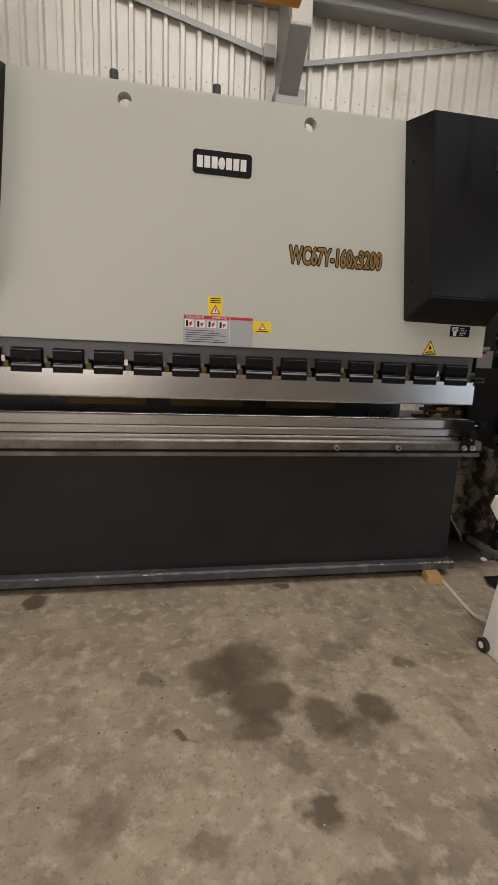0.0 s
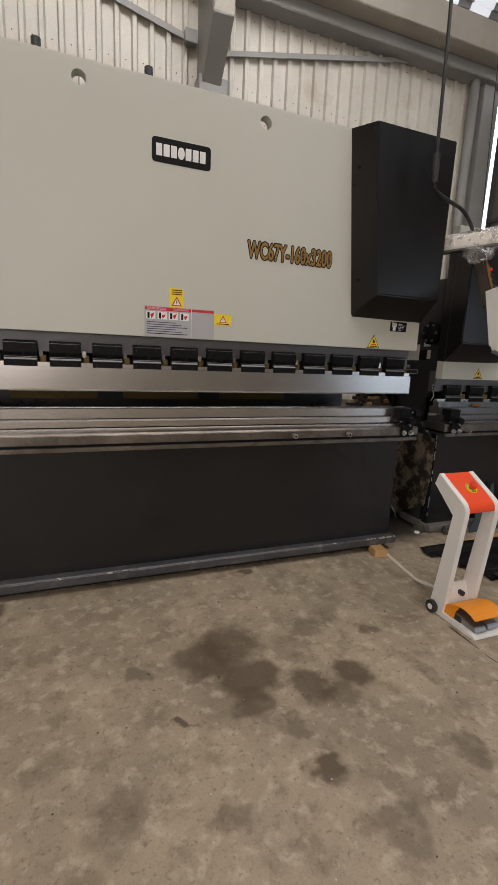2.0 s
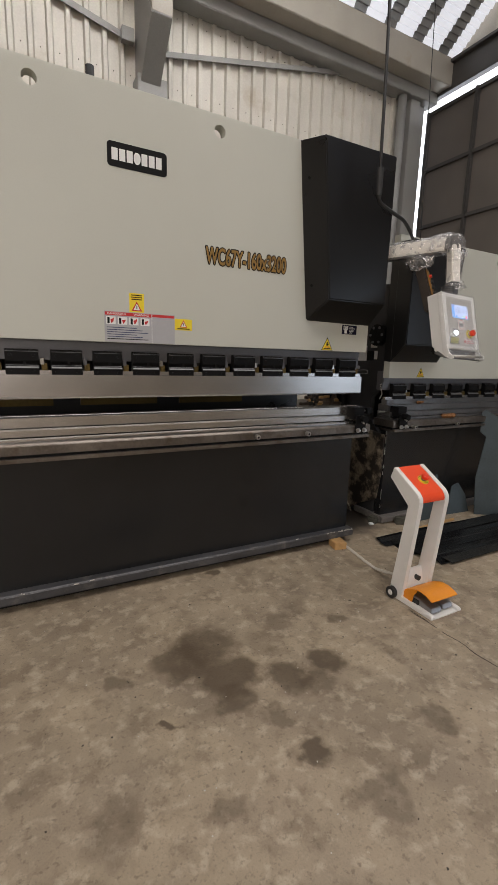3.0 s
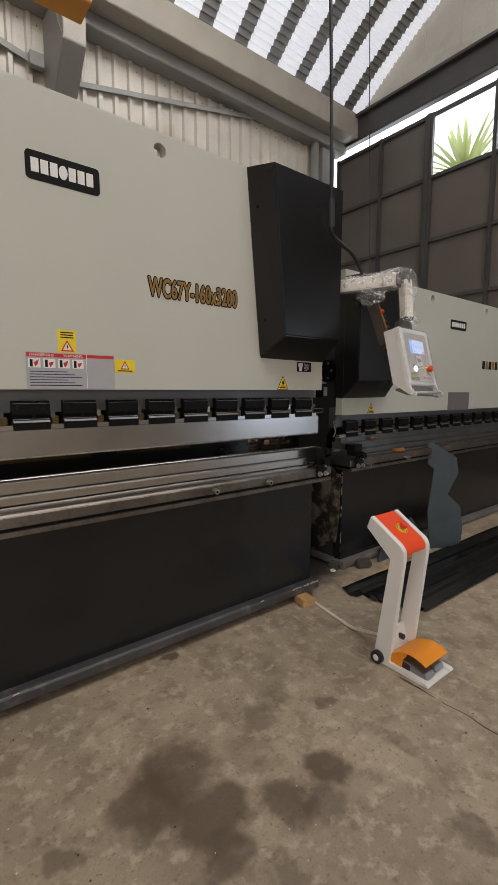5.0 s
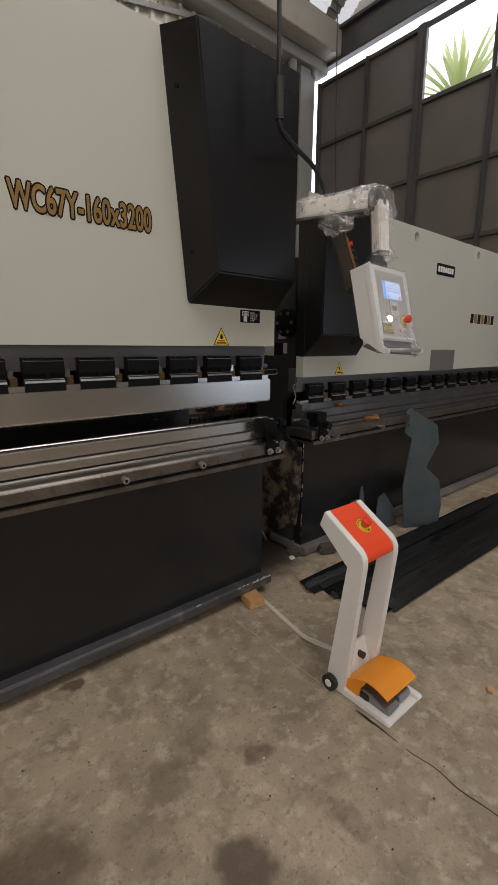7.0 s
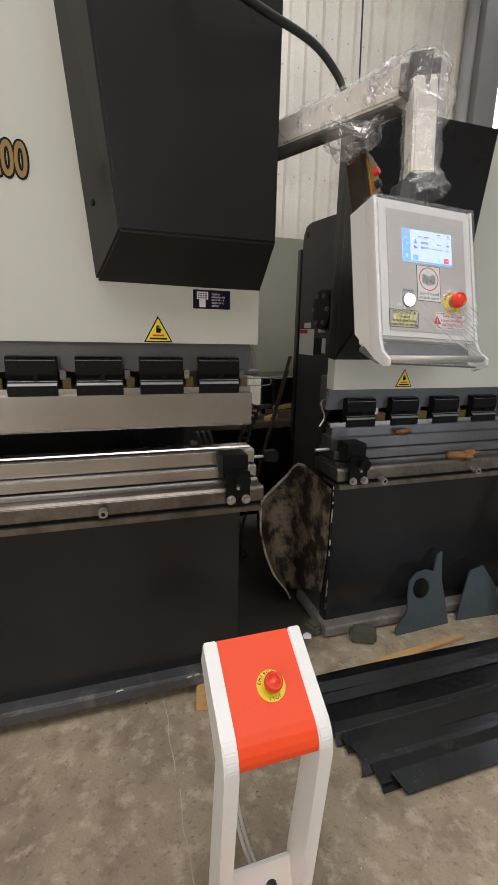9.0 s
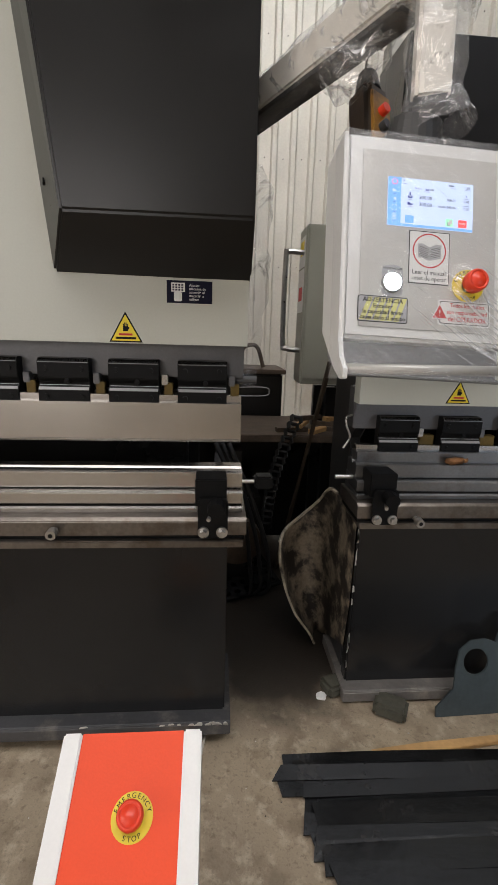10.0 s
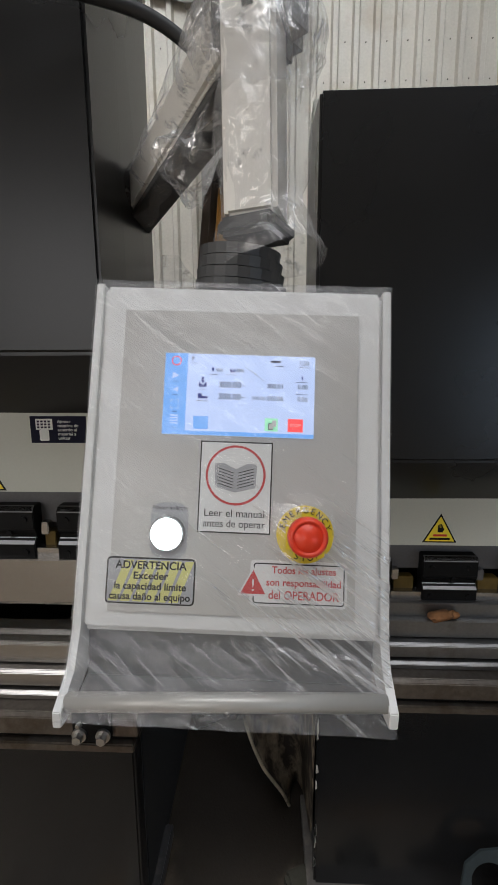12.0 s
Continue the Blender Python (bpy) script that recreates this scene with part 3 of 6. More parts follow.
    # black filler bar, its colour stands for the shade in the gap below the table
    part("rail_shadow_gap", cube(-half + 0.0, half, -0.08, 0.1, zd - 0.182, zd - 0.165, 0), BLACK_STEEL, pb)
    part("front_rail", cube(-half + 0.003, half - 0.003, -0.1, 0.05, zd - 0.2, zd - 0.179, 0.003), OILY, pb)
    part("bed_plate", cube(-half + 0.045, half - 0.045, 0.02, 0.08, p["plinth"][1] - 0.01, zd - 0.19, 0.006), BED_PAINT, pb, "dark grey painted bed front plate")
    part("plinth", drawn([(-0.037, p["plinth"][0]), (-0.037, p["plinth"][1] - 0.006), (-0.031, p["plinth"][1]), (0.3, p["plinth"][1]), (0.3, p["plinth"][0])], "x", -half + 0.025, half - 0.025, 0.003), p["plinth_paint"], pb, "dark plinth bar with chipped paint")
    # black box added under the plinth in place of the deep shade there
    part("under_plinth_shade", cube(-half + 0.06, half - 0.06, 0.03, 0.5, 0.006, p["plinth"][0], 0.002), BLACK_PAINT, pb)
    # side frames with throat, behind the ram, and the back beam
    fr = p["frame_top"]
    td = p["throat"]
    prof = [(0.1, 0.06), (0.1, 0.72), (td - 0.06, 0.76), (td, 0.82), (td, 1.0), (td - 0.06, 1.06), (0.12, 1.08), (0.12, fr), (td + 0.19, fr + 0.02), (td + 0.235, fr + 0.012), (td + 0.258, fr - 0.02), (td + 0.262, fr - 0.06), (td + 0.26, 0.06)]
    for s in (1, -1):
        x0 = s * (half - 0.05)
        part("side_frame", drawn(prof, "x", min(x0, x0 - s * 0.04), max(x0, x0 - s * 0.04), 0.003), SIDE_PAINT, pb, "dark grey side frame plate")
        part("frame_hole", bar((x0 + s * 0.0008, td + 0.21, fr - 0.03), (x0 - s * 0.002, td + 0.21, fr - 0.03), 0.013, 0.013, 14), INK, pb)
    part("back_beam", cube(-half + 0.1, half - p["beam_gap"], 0.5, 0.58, 0.3, 1.15, 0.004), BLACK_PAINT, pb)
    return pb


M1 = press_brake((-1.577, 0.008, 0), 1.543, dict(plate=(1.322, 2.478), hole_x=0.441, hole_z=2.402, cover=(2.478, 1.5, 1.618, 0.22), clamps=16, start=1.346, clamp_w=0.142, pitch=0.1955, die=0.978, plinth=(0.05, 0.1), frame_top=1.72, throat=0.8, beam_gap=0.2, steel=STEEL, plinth_paint=PLINTH_PAINT), "cream and black hydraulic press brake with steel tooling")
M2 = press_brake((1.995, 0.163, 0), 1.643, dict(plate=(1.162, 2.18), hole_x=0.503, hole_z=2.118, cover=(2.128, 1.288, 1.41, 0.06), clamps=14, start=1.357, clamp_w=0.142, pitch=0.224, die=0.961, plinth=(0.012, 0.06), frame_top=1.86, throat=0.22, beam_gap=0.1, steel=DULL_STEEL, plinth_paint=DUSTY_PLINTH), "cream and black press brake standing behind its neighbour")


# ---- foot pedal station ----
WHITE_GLOSS = material("white_powder_coat", (0.72, 0.71, 0.68), 0.35, 0, 0.05, 4, 200, 0.03)
RED_PAINT = material("red_orange_paint", (0.78, 0.07, 0.014), 0.5, 0, 0.06, 4, 300, 0.05, spec=0.3)
ORANGE_HOOD = material("orange_pedal_hood", (0.72, 0.25, 0.008), 0.42, 0, 0.08, 5, 200, 0.04)
RUBBER = material("black_rubber", (0.02, 0.02, 0.02), 0.6, 0, 0.2)
ALU = material("cast_aluminium", (0.3, 0.3, 0.3), 0.4, 0.8, 0.15)


def e_stop(parent, m, r, ring):
    """Red mushroom button on a yellow disc."""
    disc = bar((0, 0, 0), (0, 0, 0.002), ring, ring, 36)
    d = part("emergency_stop_disc", disc, YELLOW, parent, "yellow emergency stop disc")
    d.matrix_local = m
    bm = bar((0, 0, 0.002), (0, 0, 0.016), r * 0.62, r * 0.62, 24)
    part("collar", bm, ALU, d)
    bm = bmesh.new()
    prof = [(0.0, 0.0335), (r * 0.64, 0.0335), (r * 0.67, 0.0322), (r * 0.73, 0.0322), (r * 0.77, 0.0345), (r * 0.88, 0.034), (r * 0.97, 0.031), (r, 0.027), (r, 0.02), (r * 0.93, 0.014), (r * 0.6, 0.013)]
    rings = [[bm.verts.new((q * math.cos(a), q * math.sin(a), z)) for a in [2 * math.pi * k / 28 for k in range(28)]] for q, z in prof[1:]]
    top = bm.verts.new((0, 0, prof[0][1]))
    for k in range(28):
        bm.faces.new((top, rings[0][k], rings[0][(k + 1) % 28]))
        for a, b in zip(rings, rings[1:]):
            bm.faces.new((a[k], b[k], b[(k + 1) % 28], a[(k + 1) % 28]))
    part("mushroom_button", bm, RED_BUTTON, d, "red mushroom button", smooth=True)
    for text, a0, step in (("EMERGENCY", 162, -18), ("STOP", 250, 17)):
        for k, ch in enumerate(text):
            a = radians(a0 + step * k)
            q = ring * 0.82
            spin = math.degrees(a) - 90 if step < 0 else math.degrees(a) + 90
            lettering("letter", ch, pose(q * math.cos(a), q * math.sin(a), 0.0022, 0, 0, spin), ring * 0.3, INK, d, 0.0004)
    return d


YELLOW_PALE = material("pale_yellow_label", (0.62, 0.6, 0.2), 0.5, 0, 0.1)
RED_BUTTON = material("red_button_plastic", (0.7, 0.045, 0.012), 0.35, 0, 0.04)
# origin: middle of the base's back edge; the stand leans back, its head slopes towards the user
ped = thing("foot_pedal_station", (-0.25, -0.672, 0), "white two-plate foot pedal stand with red top and orange hood", "pedal station", turn=0)
PW = 0.113  # half width
side = [(-0.02, 0.0), (-0.305, 0.0), (-0.31, 0.012), (-0.3, 0.02), (-0.1, 0.026), (-0.156, 0.562), (-0.157, 0.584), (-0.153, 0.6), (-0.144, 0.614), (-0.13, 0.625), (0.032, 0.727), (0.054, 0.666), (-0.09, 0.545), (-0.02, 0.06)]
for s in (-1, 1):
    x = s * PW
    part("side_plate", drawn(side, "x", min(x, x - s * 0.03), max(x, x - s * 0.03), 0.003), WHITE_GLOSS, ped, "white powder-coated side plate")
tp = [(0.033, 0.723), (-0.124, 0.625), (-0.138, 0.614), (-0.148, 0.6), (-0.152, 0.586), (-0.151, 0.572), (-0.142, 0.573), (-0.143, 0.584), (-0.139, 0.595), (-0.13, 0.606), (-0.118, 0.616), (0.037, 0.713)]
part("top_panel", drawn(tp, "x", -PW + 0.03, PW - 0.03, 0.001), RED_PAINT, ped, "red-orange bent top panel")
slope = math.degrees(math.atan2(0.098, 0.157))
e_stop(ped, pose(0.012, -0.06, 0.665, 0, 0, 0) @ pose(0, 0, 0, slope, 0, 0), 0.0195, 0.031)
part("base_plate", cube(-PW + 0.03, PW - 0.03, -0.305, -0.03, 0.0, 0.008, 0.001), WHITE_GLOSS, ped)
part("cross_plate", drawn([(-0.06, 0.008), (-0.022, 0.02), (-0.042, 0.15), (-0.052, 0.15), (-0.095, 0.02)], "x", -PW + 0.03, PW - 0.03, 0.001), WHITE_GLOSS, ped)
part("cable_gland", bar((0.03, -0.09, 0.1), (0.03, -0.03, 0.1), 0.014, 0.014, 12), RUBBER, ped)
for s in (-1, 1):
    w = part("wheel", bar((s * (PW + 0.003), -0.045, 0.033), (s * (PW + 0.024), -0.045, 0.033), 0.032, 0.032, 24), RUBBER, ped, "small black rubber wheel")
    part("hub", bar((s * (PW + 0.022), -0.045, 0.033), (s * (PW + 0.027), -0.045, 0.033), 0.016, 0.014, 16), LABEL_WHITE, w)
hood = []
for k in range(13):
    a = k / 12
    hood.append((-0.095 - 0.185 * a, 0.045 + 0.062 * math.sin(math.pi * (0.1 + 0.68 * a))))
hood_in = [(y, z - 0.004) for y, z in reversed(hood)]
part("hood", drawn(hood + hood_in, "x", -PW + 0.022, PW - 0.008, 0.0), ORANGE_HOOD, ped, "orange curved sheet hood over the pedal")
for s in (-1, 1):
    x = s * (PW - 0.02)
    cheek = [(-0.09, 0.012)] + hood[:7] + [(-0.18, 0.085), (-0.168, 0.07), (-0.16, 0.03), (-0.155, 0.012)]
    part("hood_cheek", drawn(cheek, "x", x - 0.002, x + 0.002), ORANGE_HOOD, ped)
part("pedal", drawn([(-0.1, 0.025), (-0.265, 0.014), (-0.285, 0.02), (-0.275, 0.04), (-0.2, 0.058), (-0.1, 0.06)], "x", -0.085, -0.01, 0.003), ALU, ped, "grey cast metal foot pedal")
part("pedal", drawn([(-0.1, 0.025), (-0.26, 0.014), (-0.28, 0.02), (-0.27, 0.04), (-0.2, 0.058), (-0.1, 0.06)], "x", 0.005, 0.08, 0.003), ALU, ped, "grey cast metal foot pedal")
part("pedal_body", cube(-0.09, 0.085, -0.2, -0.08, 0.008, 0.05, 0.004), RUBBER, ped)

CABLE_WHITE = material("white_cable", (0.58, 0.54, 0.47), 0.5, 0, 0.15)
for s in (-1, 1):
    d = s * 0.0058
    cable = part("pedal_cable", hose([(-0.24 + d, -0.712, 0.085), (-0.242 + d, -0.66, 0.068), (-0.243 + d, -0.6, 0.054), (-0.237 + d, -0.52, 0.032 + 0.002 * s), (-0.224 + d, -0.43, 0.009), (-0.209 + d, -0.34, 0.0055), (-0.187 + d, -0.21, 0.0055), (-0.162 + d, -0.05, 0.0055), (-0.15 + d, 0.1, 0.0055), (-0.2 + d, 0.4, 0.0055)], 0.0054), CABLE_WHITE, smooth=True)
    tagged(cable, "off-white cable running over the floor under the machine", "cable", group="pedal cables")

# ---- control panel on its swing arm ----
PANEL_WHITE = material("white_panel_enamel", (0.68, 0.68, 0.66), 0.35, 0, 0.04, 5, 200, 0.02)
HANDLE_GREY = material("satin_handle_tube", (0.4, 0.39, 0.36), 0.35, 0.3, 0.1)
PANEL_GREY = material("brushed_panel_face", (0.5, 0.49, 0.46), 0.4, 0.2, 0.06, 4, 200, 0.005)
cp = thing("control_panel", (0.222, -0.45, 1.497), "white wrapped control panel hanging from a swing arm", "control panel")
# face plane: tilted back, local u to the right, v up the face
FACE = pose(0, 0, 0, 0, 0, 1.5) @ pose(0.0, -0.05, 0.025, 90 - 15.5, 0, 0) @ pose(0, 0, 0, 0, 0, -2.2) @ Matrix.Scale(0.955, 4)
case = part("housing", box(bmesh.new(), -0.147, 0.147, -0.165, 0.185, -0.1, 0.0, 0.006), PANEL_WHITE, cp, "white enamelled housing")
case.matrix_local = FACE
cheek = [(-0.165, 0.0), (0.186, 0.0), (0.19, -0.105), (-0.13, -0.105), (-0.215, -0.02), (-0.238, 0.012), (-0.24, 0.03), (-0.225, 0.034), (-0.2, 0.008)]
for s in (-1, 1):
    ck = part("cheek", drawn([(v + (0.012 if s > 0 and v < -0.18 else 0), w) for v, w in cheek], "x", s * 0.149 - 0.004, s * 0.149 + 0.004, 0.001), PANEL_WHITE, case)
part("handle_bar", rod(bmesh.new(), (-0.146, -0.222, 0.02), (0.146, -0.21, 0.02), 0.0085, 0.0085, 18), HANDLE_GREY, case, "white round handle bar under the panel", smooth=True)
# tray closes the housing's bottom; shade between the cheeks is in its dark grey
TRAY = material("shaded_tray_grey", (0.12, 0.12, 0.118), 0.4, 0, 0.15, 8, 120, 0.03)
part("lower_tray", drawn([(-0.166, -0.02), (-0.166, -0.1), (-0.176, -0.1), (-0.222, -0.03), (-0.23, 0.0), (-0.226, 0.002), (-0.216, -0.028)], "x", -0.144, 0.144, 0.001), TRAY, case, "tray under the panel housing, dark grey with painted shade")
face = part("face_plate", box(bmesh.new(), -0.12, 0.12, -0.145, 0.158, 0.0, 0.002, 0.0005), PANEL_GREY, case, "grey metal face plate")


def on_face(name, x0, x1, y0, y1, mat, z=0.002, t=0.0008, label="", parent=None, r=0.0):
    pts = rounded(x0, x1, y0, y1, r, 3) if r else rect(x0, x1, y0, y1)
    return part(name, drawn(pts, "z", z, z + t), mat, parent or face, label)


SCREEN_BLUE = glow("screen_pale_blue", (0.6, 0.71, 1.0), 0.66, 0.3)
SCREEN_SIDE = glow("screen_cyan_bar", (0.2, 0.48, 1.0), 0.62, 0.3)
SCREEN_INK = material("screen_blue_ink", (0.01, 0.03, 0.3), 0.4)
SCREEN_GREY = material("screen_grey_ink", (0.03, 0.04, 0.1), 0.4)
STOP_RED = glow("screen_red_button", (1.0, 0.06, 0.06), 0.8)
SCREEN_GREEN = glow("screen_green", (0.4, 0.9, 0.55), 0.5)
LAMP_GLOW = glow("power_lamp", (0.9, 1.0, 0.95), 6.0)
sc = on_face("screen", -0.076, 0.076, 0.03, 0.113, SCREEN_BLUE, 0.002, 0.0015, "lit touch screen with pale blue page")
on_face("screen_side_bar", -0.076, -0.053, 0.03, 0.113, SCREEN_SIDE, 0.0036, 0.0002, parent=sc)
on_face("screen_bottom_bar", -0.053, 0.076, 0.03, 0.034, SCREEN_SIDE, 0.0036, 0.0002, parent=sc)
on_face("stop_key", 0.05, 0.065, 0.036, 0.049, STOP_RED, 0.0036, 0.0003, parent=sc)
on_face("page_key", -0.045, -0.03, 0.036, 0.049, SCREEN_SIDE, 0.0036, 0.0003, parent=sc)
on_face("copy_key", 0.027, 0.04, 0.036, 0.049, SCREEN_GREEN, 0.0036, 0.0003, parent=sc)
for text, x, y, s in (("300.00", -0.0095, 0.0815, 0.0085), ("300.00", -0.0095, 0.0695, 0.0085), ("300.01", 0.0365, 0.0815, 0.0062), ("(300.00)", 0.0195, 0.069, 0.004), ("243.06", 0.0365, 0.069, 0.0062), ("0.00", 0.064, 0.0815, 0.006), ("0.00", 0.064, 0.069, 0.006), ("1.50", 0.0645, 0.106, 0.006), ("P", -0.048, 0.1075, 0.006), ("V01", -0.0205, 0.0965, 0.0048), ("D01", 0.001, 0.0965, 0.0048)):
    lettering("digits", text, pose(x, y, 0.0038), s, SCREEN_GREY, sc, 0.0001, None, 0.00005)
lettering("key_word", "STOP", pose(0.0575, 0.0425, 0.004), 0.0045, LABEL_WHITE, sc, 0.0001)


def on_screen(name, pts, mat):
    part(name, drawn(pts, "z", 0.0038, 0.004), mat, sc)


# die and back gauge signs beside the two rows of figures
on_screen("die_sign", [(-0.041, 0.079), (-0.033, 0.079), (-0.033, 0.084), (-0.037, 0.0805), (-0.041, 0.084)], SCREEN_INK)
on_screen("punch_sign", [(-0.0375, 0.082), (-0.0355, 0.0845), (-0.0365, 0.0865), (-0.0355, 0.089), (-0.038, 0.089), (-0.0385, 0.0862)], SCREEN_INK)
on_screen("gauge_sign", [(-0.0415, 0.067), (-0.0315, 0.067), (-0.0315, 0.0695), (-0.0375, 0.0695), (-0.0375, 0.072), (-0.0415, 0.072)], SCREEN_INK)
on_screen("punch_sign", [(-0.0275, 0.0945), (-0.026, 0.0965), (-0.0265, 0.099), (-0.0285, 0.099), (-0.028, 0.0965)], SCREEN_INK)
on_screen("die_sign", [(-0.01, 0.0945), (-0.0045, 0.0945), (-0.0045, 0.0985), (-0.0072, 0.0962), (-0.01, 0.0985)], SCREEN_INK)
on_screen("punch_sign", [(0.063, 0.0885), (0.0645, 0.0905), (0.0635, 0.0925), (0.062, 0.0925), (0.0628, 0.0905)], SCREEN_INK)
# writing too small to read, as bars
for x0, x1, y in ((-0.04, -0.034, 0.0762), (-0.043, -0.031, 0.0643), (-0.032, -0.022, 0.0918), (-0.013, -0.002, 0.0918), (0.057, 0.069, 0.0862), (0.057, 0.069, 0.0738), (0.06, 0.071, 0.1015), (-0.05, -0.043, 0.1028), (0.035, 0.044, 0.1022), (0.0025, 0.0065, 0.0808), (0.0025, 0.0065, 0.0688)):
    on_screen("small_writing", rect(x0, x1, y, y + 0.0005), SCREEN_GREY)
on_screen("progress_sign", rect(0.031, 0.041, 0.106, 0.108), SCREEN_GREY)
on_screen("copy_sheet", rect(0.0305, 0.0355, 0.0375, 0.044), SCREEN_GREY)
part("copy_sheet", drawn(rect(0.034, 0.0385, 0.0405, 0.047), "z", 0.004, 0.0042), LABEL_WHITE, sc)
part("copy_sheet", drawn(rect(0.031, 0.035, 0.038, 0.0435), "z", 0.004, 0.0042), LABEL_WHITE, sc)
# side keys: ring, two arrows, a dashed frame and a list
on_screen("side_ring", [(-0.0645 + 0.005 * math.cos(k * math.pi / 10), 0.105 + 0.005 * math.sin(k * math.pi / 10)) for k in range(20)], STOP_RED)
part("side_ring_middle", drawn([(-0.0645 + 0.004 * math.cos(k * math.pi / 10), 0.105 + 0.004 * math.sin(k * math.pi / 10)) for k in range(20)], "z", 0.004, 0.0042), SCREEN_SIDE, sc)
on_screen("side_arrow", [(-0.068, 0.0865), (-0.061, 0.09), (-0.068, 0.0935)], SCREEN_BLUE)
on_screen("side_arrow", [(-0.0615, 0.0725), (-0.0615, 0.0785), (-0.0672, 0.0755)], SCREEN_BLUE)
for dx, dy in ((-1, -1), (-1, 1), (1, -1), (1, 1)):
    on_screen("side_corner", [(-0.0645 + dx * 0.0042, 0.0605 + dy * 0.0048), (-0.0645 + dx * 0.0042, 0.0605 + dy * 0.0018), (-0.0645 + dx * 0.0034, 0.0605 + dy * 0.0018), (-0.0645 + dx * 0.0034, 0.0605 + dy * 0.004), (-0.0645 + dx * 0.0014, 0.0605 + dy * 0.004), (-0.0645 + dx * 0.0014, 0.0605 + dy * 0.0048)][::dx * dy], SCREEN_BLUE)
for k in range(4):
    on_screen("side_list_line", rect(-0.0685, -0.0605, 0.0405 + 0.0026 * k, 0.0418 + 0.0026 * k), SCREEN_BLUE)
for y in (0.0835, 0.0695, 0.0525, 0.0365):
    on_screen("small_writing", rect(-0.067, -0.062, y, y + 0.0006), SCREEN_INK)
# manual label
ml = on_face("manual_label", -0.036, 0.036, -0.066, 0.0245, INK, label="white label with an open book in a red ring")
on_face("paper", -0.0347, 0.0347, -0.0647, 0.0232, LABEL_WHITE, 0.0028, 0.0003, parent=ml)
ring = bmesh.new()
for k in range(40):
    a, b = 2 * math.pi * k / 40, 2 * math.pi * (k + 1) / 40
    ring.faces.new([ring.verts.new((q * math.cos(w), q * math.sin(w) - 0.009, 0.0034)) for q, w in ((0.0275, a), (0.0298, a), (0.0298, b), (0.0275, b))])
part("red_ring", ring, RED_INK, ml)
for s in (-1, 1):
    bm = drawn([(0, -0.017), (s * 0.02, -0.012), (s * 0.021, 0.011), (s * 0.012, 0.012), (0, 0.006)], "z", 0.0033, 0.0036)
    bmesh.ops.translate(bm, verts=bm.verts[:], vec=(0, -0.009, 0))
    pg = part("page", bm, LABEL_GREY, ml)
    for k in range(6):
        bm = drawn([(s * 0.002, 0.0018 - k * 0.003), (s * 0.018, 0.0065 - k * 0.003), (s * 0.018, 0.0072 - k * 0.003), (s * 0.002, 0.0025 - k * 0.003)], "z", 0.0037, 0.0039)
        bmesh.ops.translate(bm, verts=bm.verts[:], vec=(0, -0.009, 0))
        part("line", bm, INK, ml)
lettering("words", "Leer el manual", pose(0, -0.0468, 0.0033), 0.0105, INK, ml, 0.0001, 0.059)
lettering("words", "antes de operar", pose(0, -0.057, 0.0033), 0.0105, INK, ml, 0.0001, 0.061)
# power lamp
pl = part("power_lamp", rod(bmesh.new(), (-0.065, -0.0685, 0.002), (-0.065, -0.0685, 0.008), 0.018, 0.017, 28), ALU, face, "round white power lamp, lit")
part("lens", rod(bmesh.new(), (-0.065, -0.0685, 0.008), (-0.065, -0.0685, 0.014), 0.0155, 0.012, 28), LAMP_GLOW, pl)
on_face("lamp_label", -0.082, -0.045, -0.0925, -0.038, LABEL_GREY, 0.002, 0.0005, "grey lamp label", r=0.012)
lettering("words", "Power indicate", pose(-0.0635, -0.0435, 0.0027), 0.0065, INK, face, 0.0001, 0.035)
e_stop(face, pose(0.07, -0.064, 0.002, 0, 0, 0), 0.0188, 0.028)
# warning plates
wl = on_face("capacity_label", -0.1225, -0.0355, -0.137, -0.0925, INK, label="yellow striped capacity warning label", r=0.004)
on_face("paper", -0.121, -0.037, -0.1355, -0.094, LABEL_GREY, 0.0028, 0.0003, parent=wl, r=0.003)
for k in range(6):
    x = -0.1195 + 0.0118 * k
    part("yellow_stripe", drawn([(x, -0.1345), (x + 0.009, -0.1345), (x + 0.0235, -0.095), (x + 0.015, -0.095)], "z", 0.0031, 0.0033), YELLOW_PALE, wl)
for text, y, s, w in (("ADVERTENCIA", -0.1, 0.0105, 0.07), ("Exceder", -0.11, 0.0095, 0.034), ("la capacidad l\u00edmite", -0.12, 0.0095, 0.07), ("causa da\u00f1o al equipo", -0.1297, 0.0095, 0.079)):
    lettering("words", text, pose(-0.079, y, 0.0035), s, INK, wl, 0.0001, w, 0.0002)
op = on_face("operator_label", 0.018, 0.112, -0.134, -0.0905, LABEL_WHITE, label="white and red operator responsibility label", r=0.004)
on_face("black_line", 0.021, 0.1095, -0.1315, -0.093, INK, 0.0028, 0.0002, parent=op, r=0.003)
on_face("white_field", 0.0222, 0.1083, -0.1303, -0.0942, LABEL_WHITE, 0.003, 0.0002, parent=op, r=0.002)
for text, y, s, w in (("Todos los ajustes", -0.0995, 0.0095, 0.062), ("son responsabilidad", -0.1112, 0.0095, 0.072), ("del OPERADOR", -0.1232, 0.0115, 0.068)):
    lettering("words", text, pose(0.07, y, 0.0034), s, RED_INK, op, 0.0001, w, 0.00015)
part("triangle_backing", drawn([(0.006, -0.1245), (0.036, -0.1245), (0.021, -0.0965)], "z", 0.0032, 0.0034), LABEL_WHITE, op)
